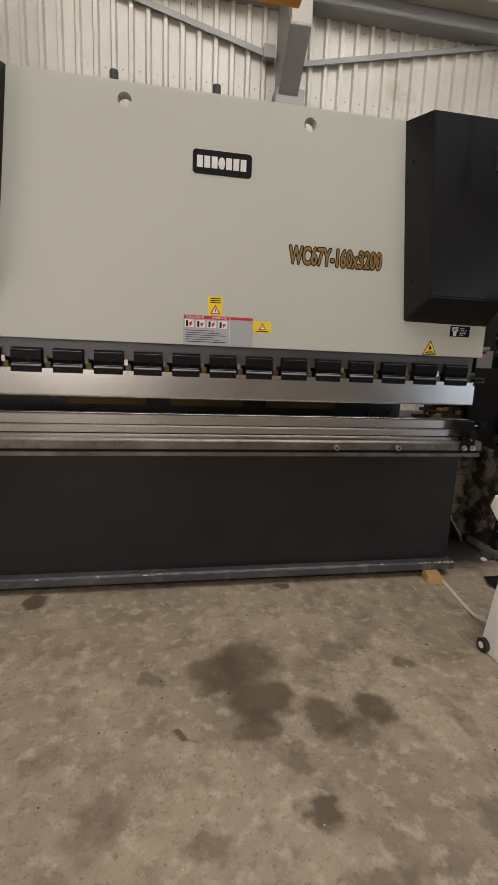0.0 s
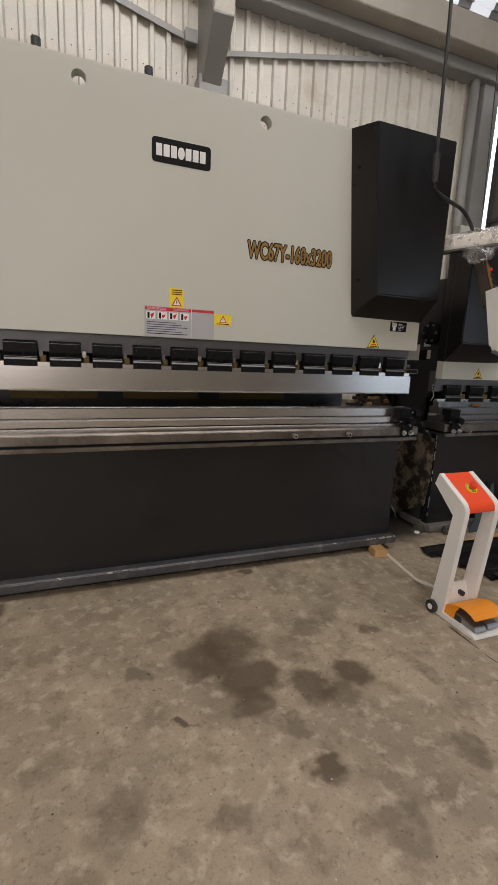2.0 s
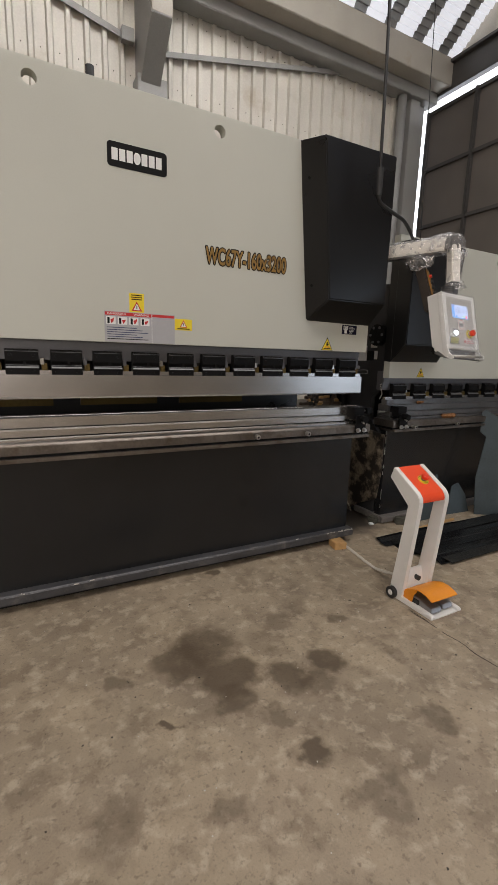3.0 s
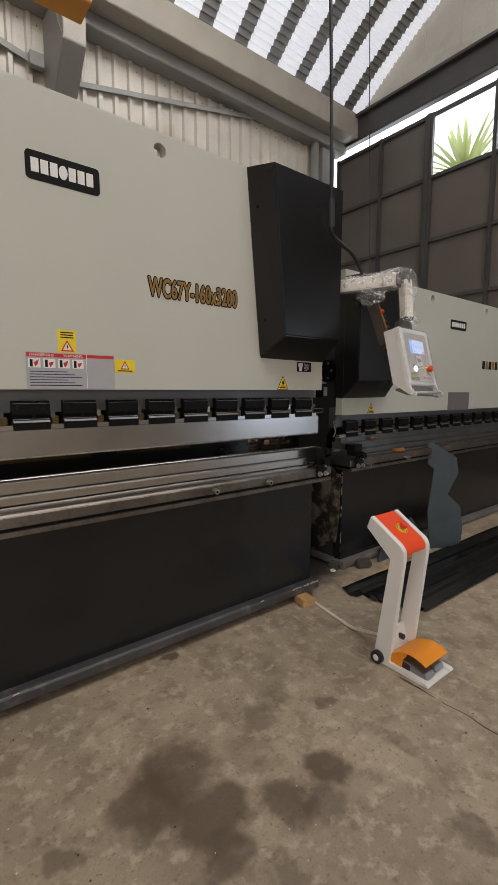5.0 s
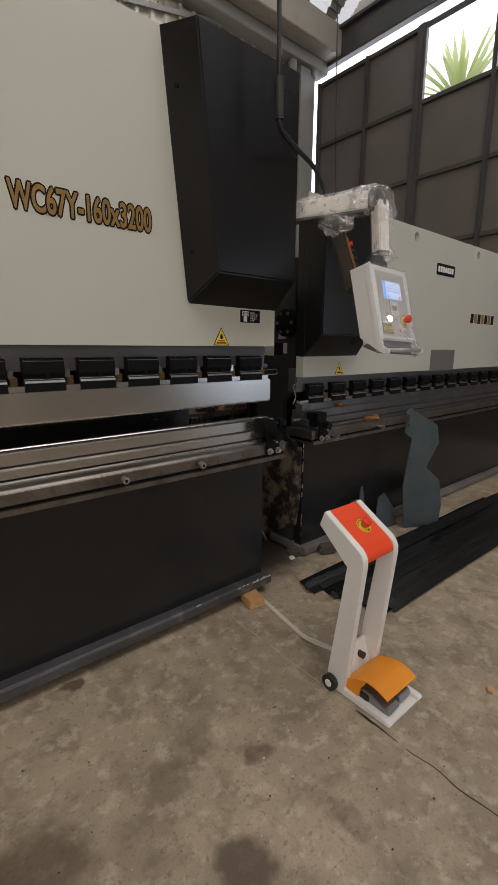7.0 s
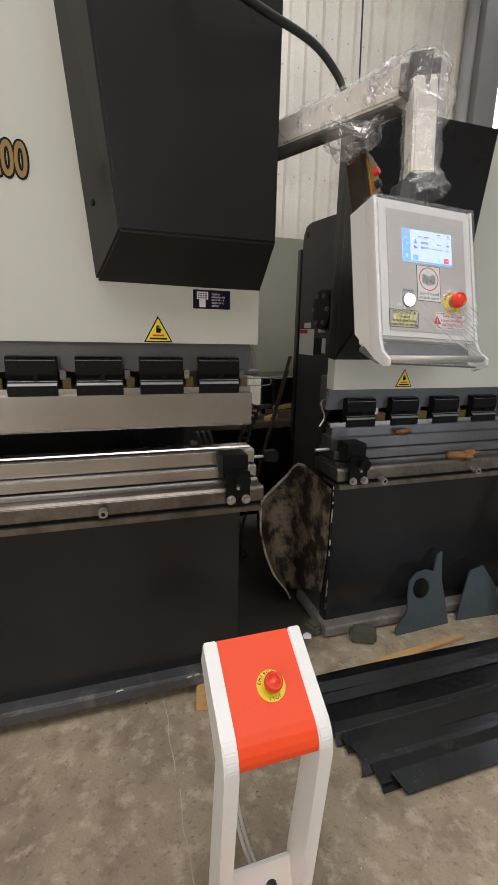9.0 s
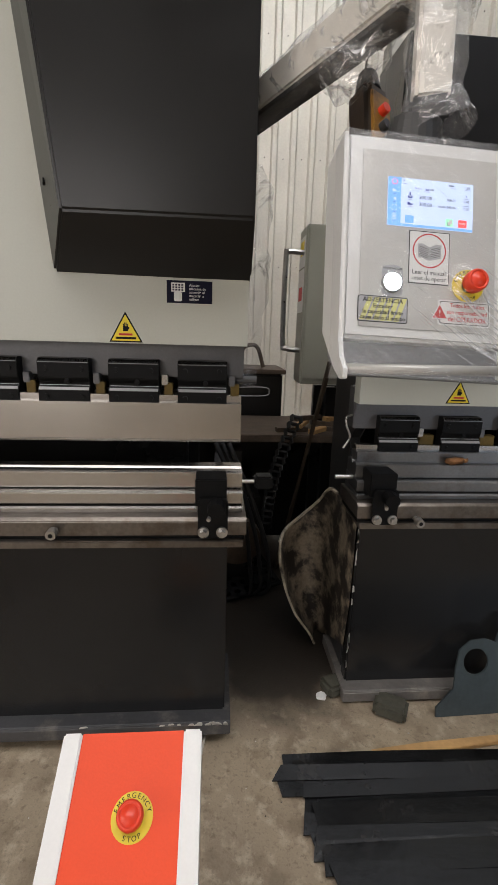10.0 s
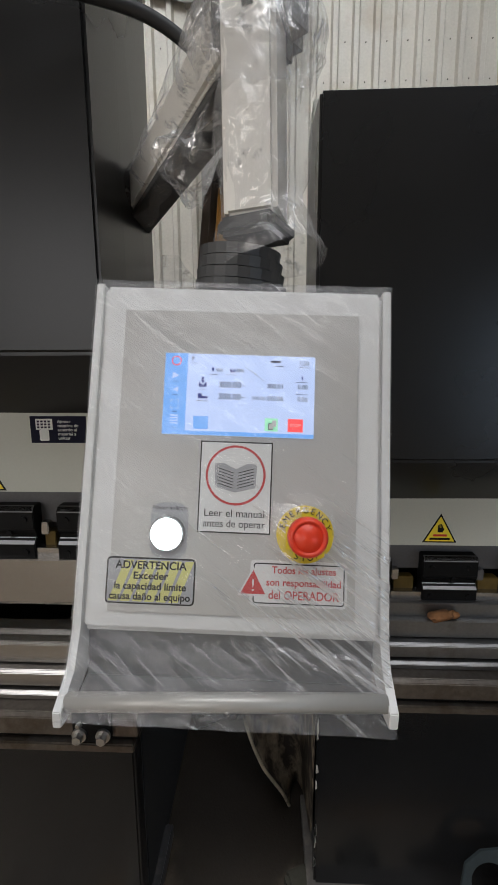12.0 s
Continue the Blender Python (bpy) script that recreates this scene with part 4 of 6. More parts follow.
part("alert_triangle", drawn([(0.009, -0.1225), (0.033, -0.1225), (0.021, -0.1)], "z", 0.0035, 0.0038), RED_INK, op)
lettering("mark", "!", pose(0.021, -0.115, 0.004), 0.016, LABEL_WHITE, op, 0.0001)


def film_material(name, gloss, haze, rough, scale, bump, long=3.0, thin=0.16, patchy=0.1, pulled=None):
    mat = bpy.data.materials.new(name)
    mat.use_nodes = True
    nt = mat.node_tree
    n, l = nt.nodes, nt.links
    n.remove(n["Principled BSDF"])
    tr, gl, df = n.new("ShaderNodeBsdfTransparent"), n.new("ShaderNodeBsdfGlossy"), n.new("ShaderNodeBsdfDiffuse")
    gl.inputs["Roughness"].default_value = rough
    df.inputs["Color"].default_value = (0.8, 0.8, 0.8, 1)
    m1, m2 = n.new("ShaderNodeMixShader"), n.new("ShaderNodeMixShader")
    m1.inputs[0].default_value, m2.inputs[0].default_value = gloss, haze
    l.new(tr.outputs[0], m1.inputs[1])
    l.new(gl.outputs[0], m1.inputs[2])
    l.new(m1.outputs[0], m2.inputs[1])
    l.new(df.outputs[0], m2.inputs[2])
    l.new(m2.outputs[0], n["Material Output"].inputs[0])
    tc = n.new("ShaderNodeTexCoord")
    mp = n.new("ShaderNodeMapping")
    mp.vector_type = "TEXTURE"
    mp.inputs["Rotation"].default_value, mp.inputs["Scale"].default_value = (0, 0, -0.62), (1.4, 0.22, 1)
    nz = n.new("ShaderNodeTexNoise")
    nz.inputs["Scale"].default_value, nz.inputs["Detail"].default_value, nz.inputs["Distortion"].default_value = scale, 4, 0.6
    bp = n.new("ShaderNodeBump")
    bp.inputs["Strength"].default_value, bp.inputs["Distance"].default_value = bump, 0.02
    l.new(tc.outputs["Object"], mp.inputs[0])
    l.new(mp.outputs[0], nz.inputs["Vector"])
    l.new(nz.outputs[0], bp.inputs["Height"])
    l.new(bp.outputs[0], gl.inputs["Normal"])
    crease = n.new("ShaderNodeTexNoise")
    crease.inputs["Scale"].default_value, crease.inputs["Detail"].default_value, crease.inputs["Roughness"].default_value = scale * 1.6, 5, 0.7
    mp2 = n.new("ShaderNodeMapping")
    mp2.vector_type = "TEXTURE"
    mp2.inputs["Rotation"].default_value, mp2.inputs["Scale"].default_value = (0, 0, -0.62), (long, thin, 1)
    l.new(tc.outputs["Object"], mp2.inputs[0])
    l.new(mp2.outputs[0], crease.inputs["Vector"])
    for socket, base, top in ((m1.inputs[0], gloss * 0.6, min(0.9, gloss * 4)), (m2.inputs[0], haze, min(0.5, haze * 4 + 0.05))):
        mr = n.new("ShaderNodeMapRange")
        mr.inputs[1].default_value, mr.inputs[2].default_value = 0.51, 0.63
        mr.inputs[3].default_value, mr.inputs[4].default_value = base, top
        zr = n.new("ShaderNodeMapRange")
        if pulled is None:
            zone = n.new("ShaderNodeTexNoise")
            zone.inputs["Scale"].default_value = 5.0
            l.new(tc.outputs["Object"], zone.inputs["Vector"])
            zr.inputs[1].default_value, zr.inputs[2].default_value = 0.42, 0.62
            zr.inputs[3].default_value, zr.inputs[4].default_value = -patchy, 0.0
            l.new(zone.outputs[0], zr.inputs[0])
        else:
            # creases fan out from the corner where the film is knotted
            zone = n.new("ShaderNodeVectorMath")
            zone.operation = "DISTANCE"
            zone.inputs[1].default_value = pulled
            l.new(tc.outputs["Object"], zone.inputs[0])
            zr.inputs[1].default_value, zr.inputs[2].default_value = 0.04, 0.2
            zr.inputs[3].default_value, zr.inputs[4].default_value = 0.03, -patchy
            l.new(zone.outputs["Value"], zr.inputs[0])
        add = n.new("ShaderNodeMath")
        l.new(crease.outputs[0], add.inputs[0])
        l.new(zr.outputs[0], add.inputs[1])
        l.new(add.outputs[0], mr.inputs[0])
        l.new(mr.outputs[0], socket)
    return mat


FILM = film_material("stretched_clear_film", 0.12, 0.07, 0.16, 14, 0.5, thin=0.12, patchy=0.15, pulled=(0.11, -0.15, 0.01))
BAG = film_material("dusty_clear_sheet", 0.1, 0.05, 0.2, 9, 0.6)
CRUMPLED = film_material("crumpled_clear_film", 0.16, 0.09, 0.1, 11, 0.8, 1.0, 0.4, 0.06)


def crumple(bm, amount, scale, seed):
    for v in bm.verts:
        q = v.co * scale + Vector((seed, seed * 1.7, -seed))
        v.co += amount * Vector(noise.noise_vector(q)) + 0.4 * amount * Vector(noise.noise_vector(q * 2.7))
    return bm


def film_sleeve(path, radii, n=26, per=9, amount=0.016, scale=14, seed=1.0, squash=1.0):
    """A loose tube of crumpled film along a path, open at its ends."""
    bm = bmesh.new()
    pts = spline(path, per)
    rings = []
    for i, p in enumerate(pts):
        d = (pts[min(i + 1, len(pts) - 1)] - pts[max(i - 1, 0)]).normalized()
        side = d.cross((0.3, 1, 0.1)).normalized()
        up = side.cross(d)
        t = i / (len(pts) - 1) * (len(radii) - 1)
        k = min(int(t), len(radii) - 2)
        r = radii[k] + (radii[k + 1] - radii[k]) * (t - k)
        rings.append([bm.verts.new(p + r * (math.cos(2 * math.pi * j / n) * side + squash * math.sin(2 * math.pi * j / n) * up)) for j in range(n)])
    for a, b in zip(rings, rings[1:]):
        for j in range(n):
            bm.faces.new((a[j], a[(j + 1) % n], b[(j + 1) % n], b[j]))
    return crumple(bm, amount, scale, seed)


# film stretched over the panel, wrapped round its edges and over the open bottom
sheet = bmesh.new()
nu, nv = 44, 60
rows = []
for j in range(nv + 1):
    v = -0.234 + (0.194 + 0.234) * j / nv
    row = []
    for i in range(nu + 1):
        u = -0.159 + 0.318 * i / nu
        w = 0.0075 if v > -0.165 else 0.0075 + 0.028 * (-0.165 - v) / 0.078
        if abs(u) > 0.154 or v > 0.19:
            w = -0.03
        w += 0.03 * max(0.0, 1 - math.hypot(u - 0.073, v + 0.066) / 0.045) ** 1.5
        row.append(sheet.verts.new((u, v, w + 0.0022 * noise.noise(Vector((u * 30 + v * 20, v * 9 - u * 14, 3))))))
    rows.append(row)
for j in range(nv):
    for i in range(nu):
        mid = (rows[j][i].co + rows[j + 1][i + 1].co) / 2
        if math.hypot(mid.x - 0.073, mid.y + 0.066) > 0.0225 and math.hypot(mid.x + 0.065, mid.y + 0.0685) > 0.015:
            sheet.faces.new((rows[j][i], rows[j][i + 1], rows[j + 1][i + 1], rows[j + 1][i]))
wrap = part("stretch_film", sheet, FILM, case, "clear stretch film over the panel face", smooth=True)

# swing arm: from the machine's end to the elbow, then the post down to the panel
ARM_CREAM = material("cream_arm_paint", (0.78, 0.75, 0.68), 0.35, 0, 0.06, 5, 120, 0.02)
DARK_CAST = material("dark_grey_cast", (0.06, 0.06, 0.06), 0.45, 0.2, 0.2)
inv = Matrix.Translation((-0.222, 0.45, -1.497))


def beam_between(p, q, w, h, spin=0.0, bevel=0.006):
    d = Vector(q) - Vector(p)
    m = inv @ Matrix.Translation(p) @ d.to_track_quat("X", "Z").to_matrix().to_4x4() @ pose(0, 0, 0, spin, 0, 0)
    return cube(0, d.length, -w / 2, w / 2, -h / 2, h / 2, bevel, m)


part("arm", beam_between((-0.05, 0.17, 1.968), (0.233, -0.335, 1.995), 0.068, 0.075), ARM_CREAM, cp, "cream square arm tube in film")
# separate thin strip that makes the cream arm dark from below
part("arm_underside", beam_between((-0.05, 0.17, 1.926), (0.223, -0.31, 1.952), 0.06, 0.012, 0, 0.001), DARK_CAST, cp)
part("elbow", cube(-0.046, 0.046, -0.046, 0.046, -0.05, 0.05, 0.02, inv @ Matrix.Translation((0.243, -0.365, 1.992)) @ pose(0, 0, 0, 0, 0, -38)), DARK_CAST, cp, "dark cast elbow joint")
part("post", beam_between((0.238, -0.382, 1.985), (0.241, -0.4, 1.766), 0.058, 0.058, 24), ARM_CREAM, cp, "cream square post in film")
part("post_cap", beam_between((0.241, -0.4, 1.769), (0.241, -0.401, 1.749), 0.066, 0.066, 24), DARK_CAST, cp)
coil = bmesh.new()
for k in range(4):
    rod(coil, inv @ Vector((0.222, -0.392, 1.694 + 0.0118 * k)), inv @ Vector((0.223, -0.392, 1.7045 + 0.0118 * k)), 0.05 - 0.002 * k, 0.051 - 0.002 * k, 24)
part("swivel", coil, DARK_CAST, cp, "dark ribbed swivel cone")
loc = lambda pts: [inv @ Vector(p) for p in pts]
part("arm_film", film_sleeve(loc([(-0.03, 0.13, 1.97), (0.065, -0.04, 1.979), (0.15, -0.19, 1.988), (0.245, -0.36, 1.997)]), [0.05, 0.051, 0.054, 0.066], amount=0.008, seed=2.0), CRUMPLED, cp, "crumpled clear plastic film")
part("elbow_film", film_sleeve(loc([(0.19, -0.26, 1.995), (0.24, -0.36, 2.012), (0.255, -0.39, 1.965), (0.248, -0.395, 1.88)]), [0.046, 0.05, 0.053, 0.047], amount=0.016, scale=20, seed=5.0), CRUMPLED, cp)
part("hanging_film", film_sleeve(loc([(0.11, -0.14, 1.93), (0.15, -0.21, 1.905), (0.2, -0.28, 1.91)]), [0.03, 0.05, 0.03], amount=0.02, scale=20, seed=6.0), CRUMPLED, cp)
part("post_film", film_sleeve(loc([(0.248, -0.385, 1.97), (0.245, -0.395, 1.87), (0.246, -0.402, 1.78), (0.25, -0.41, 1.745), (0.256, -0.416, 1.722)]), [0.054, 0.048, 0.05, 0.056, 0.06], per=12, amount=0.011, scale=16, seed=3.0, squash=0.8), CRUMPLED, cp)

# ---- machine details ----
def screws_and_gauge(pb, x, z, y, m2=False):
    """Black end gauge bracket on the table with its two hex bolts and knob."""
    g = part("gauge_bracket", drawn(rounded(x - 0.042, x + 0.042, z - 0.02, z + 0.1, 0.012, 3), "y", y - 0.012, y + 0.0, 0.002), BLACK_STEEL, pb, "black end gauge bracket")
    part("gauge_block", cube(x - 0.05, x + 0.038, y + 0.004, y + 0.09, z + 0.07, z + 0.15, 0.003), BLACK_STEEL, g)
    part("knob", bar((x + 0.01, y - 0.012, z + 0.075), (x + 0.01, y - 0.045, z + 0.073), 0.026, 0.024, 10), BLACK_STEEL, g)
    part("pin", bar((x + 0.0, y - 0.012, z + 0.06), (x - 0.012, y - 0.05, z + 0.052), 0.006, 0.006, 10), BOLT, g)
    for dx in (-0.026, 0.026):
        b = part("bolt", bar((x + dx, y - 0.012, z), (x + dx, y - 0.018, z), 0.016, 0.016, 18), BOLT, g)
        part("bolt_head", bar((x + dx, y - 0.018, z), (x + dx, y - 0.032, z), 0.0105, 0.0105, 6), BOLT, b)


def table_bolt(pb, x, z, y):
    b = part("table_bolt", bar((x, y + 0.02, z), (x, y - 0.02, z), 0.008, 0.008, 12), BOLT, pb)
    part("bolt_head", bar((x, y - 0.02, z), (x, y - 0.045, z - 0.002), 0.014, 0.014, 12), BOLT, b)
    part("socket", bar((x, y - 0.0455, z - 0.002), (x, y - 0.046, z - 0.002), 0.007, 0.007, 6), INK, b)


mx = 1.577
screws_and_gauge(M1, -0.125 + mx, 0.83, -0.094)
for x in (-0.562, -0.92):
    table_bolt(M1, x + mx, 0.833, -0.085)
part("end_pin", bar((1.53, 0.0, 0.945), (1.575, 0.0, 0.945), 0.006, 0.006, 10), BOLT, M1)
part("end_pin", bar((1.5, 0.1, 1.24), (1.58, 0.1, 1.24), 0.012, 0.012, 12), GREY_STEEL, M1)
m2x = 1.995
screws_and_gauge(M2, 0.43 - m2x, 0.803, -0.104)
table_bolt(M2, 0.545 - m2x, 0.798, -0.092)
table_bolt(M2, 1.03 - m2x, 0.806, -0.092)
part("end_pin", bar((-1.7, 0.02, 0.905), (-1.63, 0.02, 0.905), 0.008, 0.008, 10), BOLT, M2)
part("wire_hook", hose([(-1.6, 0.1, 1.11), (-1.66, 0.06, 1.11), (-1.665, 0.05, 1.08), (-1.65, 0.05, 1.04), (-1.67, 0.05, 1.0)], 0.004), BOLT, M2)
hub = part("side_flange", bar((-1.594, 0.18, 1.485), (-1.63, 0.18, 1.485), 0.085, 0.082, 28), BLACK_STEEL, M2, "black round flange on the side frame")
for k in range(6):
    part("flange_bolt", bar((-1.63, 0.18 + 0.062 * math.cos(k * math.pi / 3), 1.485 + 0.062 * math.sin(k * math.pi / 3)), (-1.64, 0.18 + 0.062 * math.cos(k * math.pi / 3), 1.485 + 0.062 * math.sin(k * math.pi / 3)), 0.01, 0.01, 6), GREY_STEEL, hub)
part("stop_knob", cube(1.575, 1.63, -0.02, 0.03, 0.925, 0.965, 0.006), BLACK_STEEL, M1)
part("wire_loop", hose([(1.5, 0.06, 1.2), (1.6, 0.05, 1.203), (1.615, 0.05, 1.19), (1.6, 0.05, 1.178), (1.5, 0.06, 1.175)], 0.0018, 6), GREY_STEEL, M1)
for k in range(5):
    part("back_gauge_bar", cube(-0.85 + k * 0.62, -0.38 + k * 0.62, 0.49, 0.5, 0.975, 1.015, 0.001), BRASS, M1, "yellow back gauge strip") if k < 3 else None
part("back_panel", cube(-1.45, 1.385, 0.6, 0.64, 0.05, 1.5, 0.003), BLACK_PAINT, M1)
part("back_panel", cube(-1.55, 1.55, 0.6, 0.64, 0.05, 1.8, 0.003), BLACK_PAINT, M2)
# chipped bright paint on the plinth's edge
CHIP = material("chipped_pale_primer", (0.5, 0.48, 0.44), 0.5, 0.2, 0.3)
rng = random.Random(4)
chips = bmesh.new()
for k in range(26):
    x = 1.5 - abs(rng.gauss(0, 0.12)) if k < 18 else rng.uniform(-1.4, 1.3)
    w, z = rng.uniform(0.006, 0.03), 0.097 + rng.uniform(-0.006, 0.003)
    prism(chips, [(x, z), (x + w, z + rng.uniform(-0.002, 0.003)), (x + w * 0.8, z + 0.006), (x + w * 0.2, z + 0.005)], "y", -0.0395, -0.0365)
part("paint_chips", chips, CHIP, M1)["kind"] = "stuff"
chips = bmesh.new()
for k in range(16):
    z = rng.uniform(0.1, 0.72)
    w = rng.uniform(0.004, 0.008)
    prism(chips, [(-1.6, z), (-1.6 + w, z + 0.004), (-1.6 + w * 0.7, z + rng.uniform(0.01, 0.05)), (-1.6, z + 0.03)], "y", 0.0185, 0.0205)
part("paint_chips", chips, CHIP, M2)["kind"] = "stuff"


def maker_plate(pb, cx, z0, w, h, y=-0.002):
    base = flat(pb, "maker_plate", rounded(cx - w / 2, cx + w / 2, z0, z0 + h, h * 0.16), y, INK, 0.002, "black maker's plate with pale block shapes")
    n = 7
    for k in range(n):
        a = cx - w * 0.43 + k * w * 0.86 / n
        b = a + w * 0.86 / n * 0.8
        z1, z2 = z0 + h * 0.27, z0 + h * 0.75
        if k == 3:
            pts = [((a + b) / 2 + (b - a) * 0.6 * math.cos(q), z0 + h * 0.5 + h * 0.25 * math.sin(q)) for q in [2 * math.pi * i / 14 for i in range(14)]]
        else:
            pts = rect(a, b, z1, z2)
        part("block_shape", drawn(pts, "y", y - 0.0012, y), LABEL_WHITE, base)


maker_plate(M1, -1.563 + mx, 2.128, 0.286, 0.107)
maker_plate(M2, 1.955 - m2x, 1.895, 0.29, 0.085)
tx = lettering("type_lettering_outline", "WC67Y-160x3200", pose(-0.955 + mx, -0.0012, 1.792) @ UP, 0.118, INK, M1, 0.0005, 0.506, 0.0024)
thick = bmesh.new()
for k in range(9):
    shift = Vector((0.0052 * math.cos(k * math.tau / 8), 0.006 * math.sin(k * math.tau / 8), 0.00002 * k)) if k < 8 else Vector((0, 0, 0))
    tx.data.transform(Matrix.Translation(shift))
    thick.from_mesh(tx.data)
    tx.data.transform(Matrix.Translation(-shift))
thick.to_mesh(tx.data)
thick.free()
tx["label"] = "black-outlined type lettering"
lettering("type_lettering", "WC67Y-160x3200", pose(-0.955 + mx, -0.0026, 1.792) @ UP, 0.118, GOLD_INK, M1, 0.0006, 0.506, 0.0024)
for k in range(7):
    flat(M2, "type_bar", rect(2.47 - m2x + k * 0.07, 2.525 - m2x + k * 0.07, 1.555, 1.635), -0.0015, GOLD_INK if k % 2 else INK)
hand_triangle(M1, -0.367 + mx, 1.325, 0.09, 0.0)
hand_triangle(M2, 0.688 - m2x, 1.17, 0.085, 0.0)


def blue_label(pb, x0, x1, z0, z1, y=-0.0012):
    b = flat(pb, "adjust_label", rect(x0, x1, z0, z1), y, NAVY, 0.0012, "navy label with a hand on a keypad")
    w, h = x1 - x0, z1 - z0
    flat(b, "keypad", rect(x0 + w * 0.1, x0 + w * 0.4, z0 + h * 0.5, z0 + h * 0.9), y - 0.0006, LABEL_WHITE, 0.0006)
    for i in range(4):
        for j in range(3):
            flat(b, "key", rect(x0 + w * (0.125 + i * 0.065), x0 + w * (0.165 + i * 0.065), z0 + h * (0.55 + j * 0.11), z0 + h * (0.62 + j * 0.11)), y - 0.001, NAVY, 0.0004)
    flat(b, "hand", rounded(x0 + w * 0.16, x0 + w * 0.33, z0 + h * 0.08, z0 + h * 0.5, w * 0.03, 3), y - 0.0012, LABEL_WHITE, 0.0005)
    for k, text in enumerate(("Ajustar", "m\u00e1quina de", "acuerdo al", "material a", "utilizar")):
        lettering("words", text, pose(x0 + w * 0.49, y - 0.0008, z1 - h * (0.2 + 0.155 * k)) @ UP, h * 0.17, LABEL_WHITE, b, 0.0002, align="LEFT")


blue_label(M1, -0.255 + mx, -0.133 + mx, 1.432, 1.49)


def danger_board(pb, x0, x1, z0, z1, y=-0.0012):
    xm = x0 + (x1 - x0) * 0.66
    b = flat(pb, "danger_board", rect(x0, x1, z0, z1), y, LABEL_GREY, 0.0012, "grey danger notice with red header")
    h = z1 - z0
    flat(b, "header", rect(x0 + 0.003, xm - 0.002, z1 - h * 0.13, z1 - 0.003), y - 0.0006, RED_INK, 0.0006)
    flat(b, "header", rect(xm + 0.002, x1 - 0.003, z1 - h * 0.11, z1 - 0.003), y - 0.0006, RED_INK, 0.0006)
    lettering("words", "DANGEROUS", pose(x0 + (xm - x0) * 0.25, y - 0.0008, z1 - h * 0.075) @ UP, h * 0.1, LABEL_WHITE, b, 0.0002, (xm - x0) * 0.38)
    lettering("words", "WARNING", pose(x0 + (xm - x0) * 0.77, y - 0.0008, z1 - h * 0.075) @ UP, h * 0.1, LABEL_WHITE, b, 0.0002, (xm - x0) * 0.33)
    for k in range(4):
        a = x0 + 0.008 + k * (xm - x0 - 0.01) / 4
        flat(b, "picture_field", rect(a, a + 0.046, z1 - h * 0.42, z1 - h * 0.17), y - 0.0006, LABEL_WHITE, 0.0006)
        flat(b, "picture_mark", rect(a + 0.006, a + 0.017, z1 - h * 0.4, z1 - h * 0.2), y - 0.001, INK, 0.0004)
        flat(b, "picture_mark", [(a + 0.02, z1 - h * 0.28), (a + 0.04, z1 - h * (0.2 + 0.05 * (k % 2))), (a + 0.036, z1 - h * 0.32), (a + 0.026, z1 - h * 0.4)], y - 0.001, RED_INK, 0.0004)
    for k in range(6):
        flat(b, "text_bar", rect(x0 + 0.012, xm - 0.02 - 0.03 * (k % 3), z0 + h * (0.09 + 0.075 * k), z0 + h * (0.115 + 0.075 * k)), y - 0.0006, INK if k == 0 else SCREEN_GREY, 0.0006)
    flat(b, "divider", rect(xm - 0.001, xm + 0.001, z0, z1), y - 0.0007, LABEL_WHITE, 0.0007)


danger_board(M1, -1.742 + mx, -1.382 + mx, 1.324, 1.472)


def caution(pb, x0, x1, z0, z1, top_text, y=-0.0012):
    b = flat(pb, "caution_label", rect(x0, x1, z0, z1), y, YELLOW, 0.0012, "yellow caution label with a red triangle")
    cx, w, h = (x0 + x1) / 2, x1 - x0, z1 - z0
    s = min(w, h) * 0.72
    zb = z0 + (0.06 if top_text else 0.26) * h
    flat(b, "triangle", [(cx - s / 2, zb), (cx + s / 2, zb), (cx, zb + s * 0.88)], y - 0.0006, RED_INK, 0.0006)
    flat(b, "triangle_field", [(cx - s * 0.33, zb + s * 0.1), (cx + s * 0.33, zb + s * 0.1), (cx, zb + s * 0.68)], y - 0.001, LABEL_WHITE, 0.0004)
    flat(b, "mark", rect(cx - s * 0.04, cx + s * 0.04, zb + s * 0.22, zb + s * 0.52), y - 0.0014, INK, 0.0004)
    for k in range(3 if top_text else 1):
        z = z1 - 0.012 - 0.01 * k if top_text else z0 + h * 0.1
        flat(b, "text_bar", rect(x0 + w * 0.14, x1 - w * 0.14, z, z + 0.0045), y - 0.0006, INK, 0.0006)


caution(M1, -1.618 + mx, -1.544 + mx, 1.474, 1.566, True)
caution(M1, -1.381 + mx, -1.285 + mx, 1.398, 1.456, False)
flat(M2, "danger_board", rect(1.835 - m2x, 2.235 - m2x, 1.155, 1.325), -0.0012, material("dull_grey_sticker", (0.13, 0.125, 0.12), 0.5), 0.0012, "grey notice board sticker")
for y0, y1, z0, z1, mat in ((0.31, 0.47, 1.285, 1.405, LABEL_WHITE), (0.23, 0.305, 1.29, 1.365, INK), (0.19, 0.225, 1.3, 1.365, LABEL_WHITE), (0.2, 0.27, 1.39, 1.44, LABEL_WHITE), (0.35, 0.42, 1.41, 1.435, LABEL_WHITE)):
    part("notice", cube(-1.5945, -1.593, y0 - 0.0, y1, z0, z1), mat, M2, "paper notice stuck on the side frame")
part("notice_header", cube(-1.5955, -1.5945, 0.38, 0.47, 1.385, 1.403), RED_INK, M2)

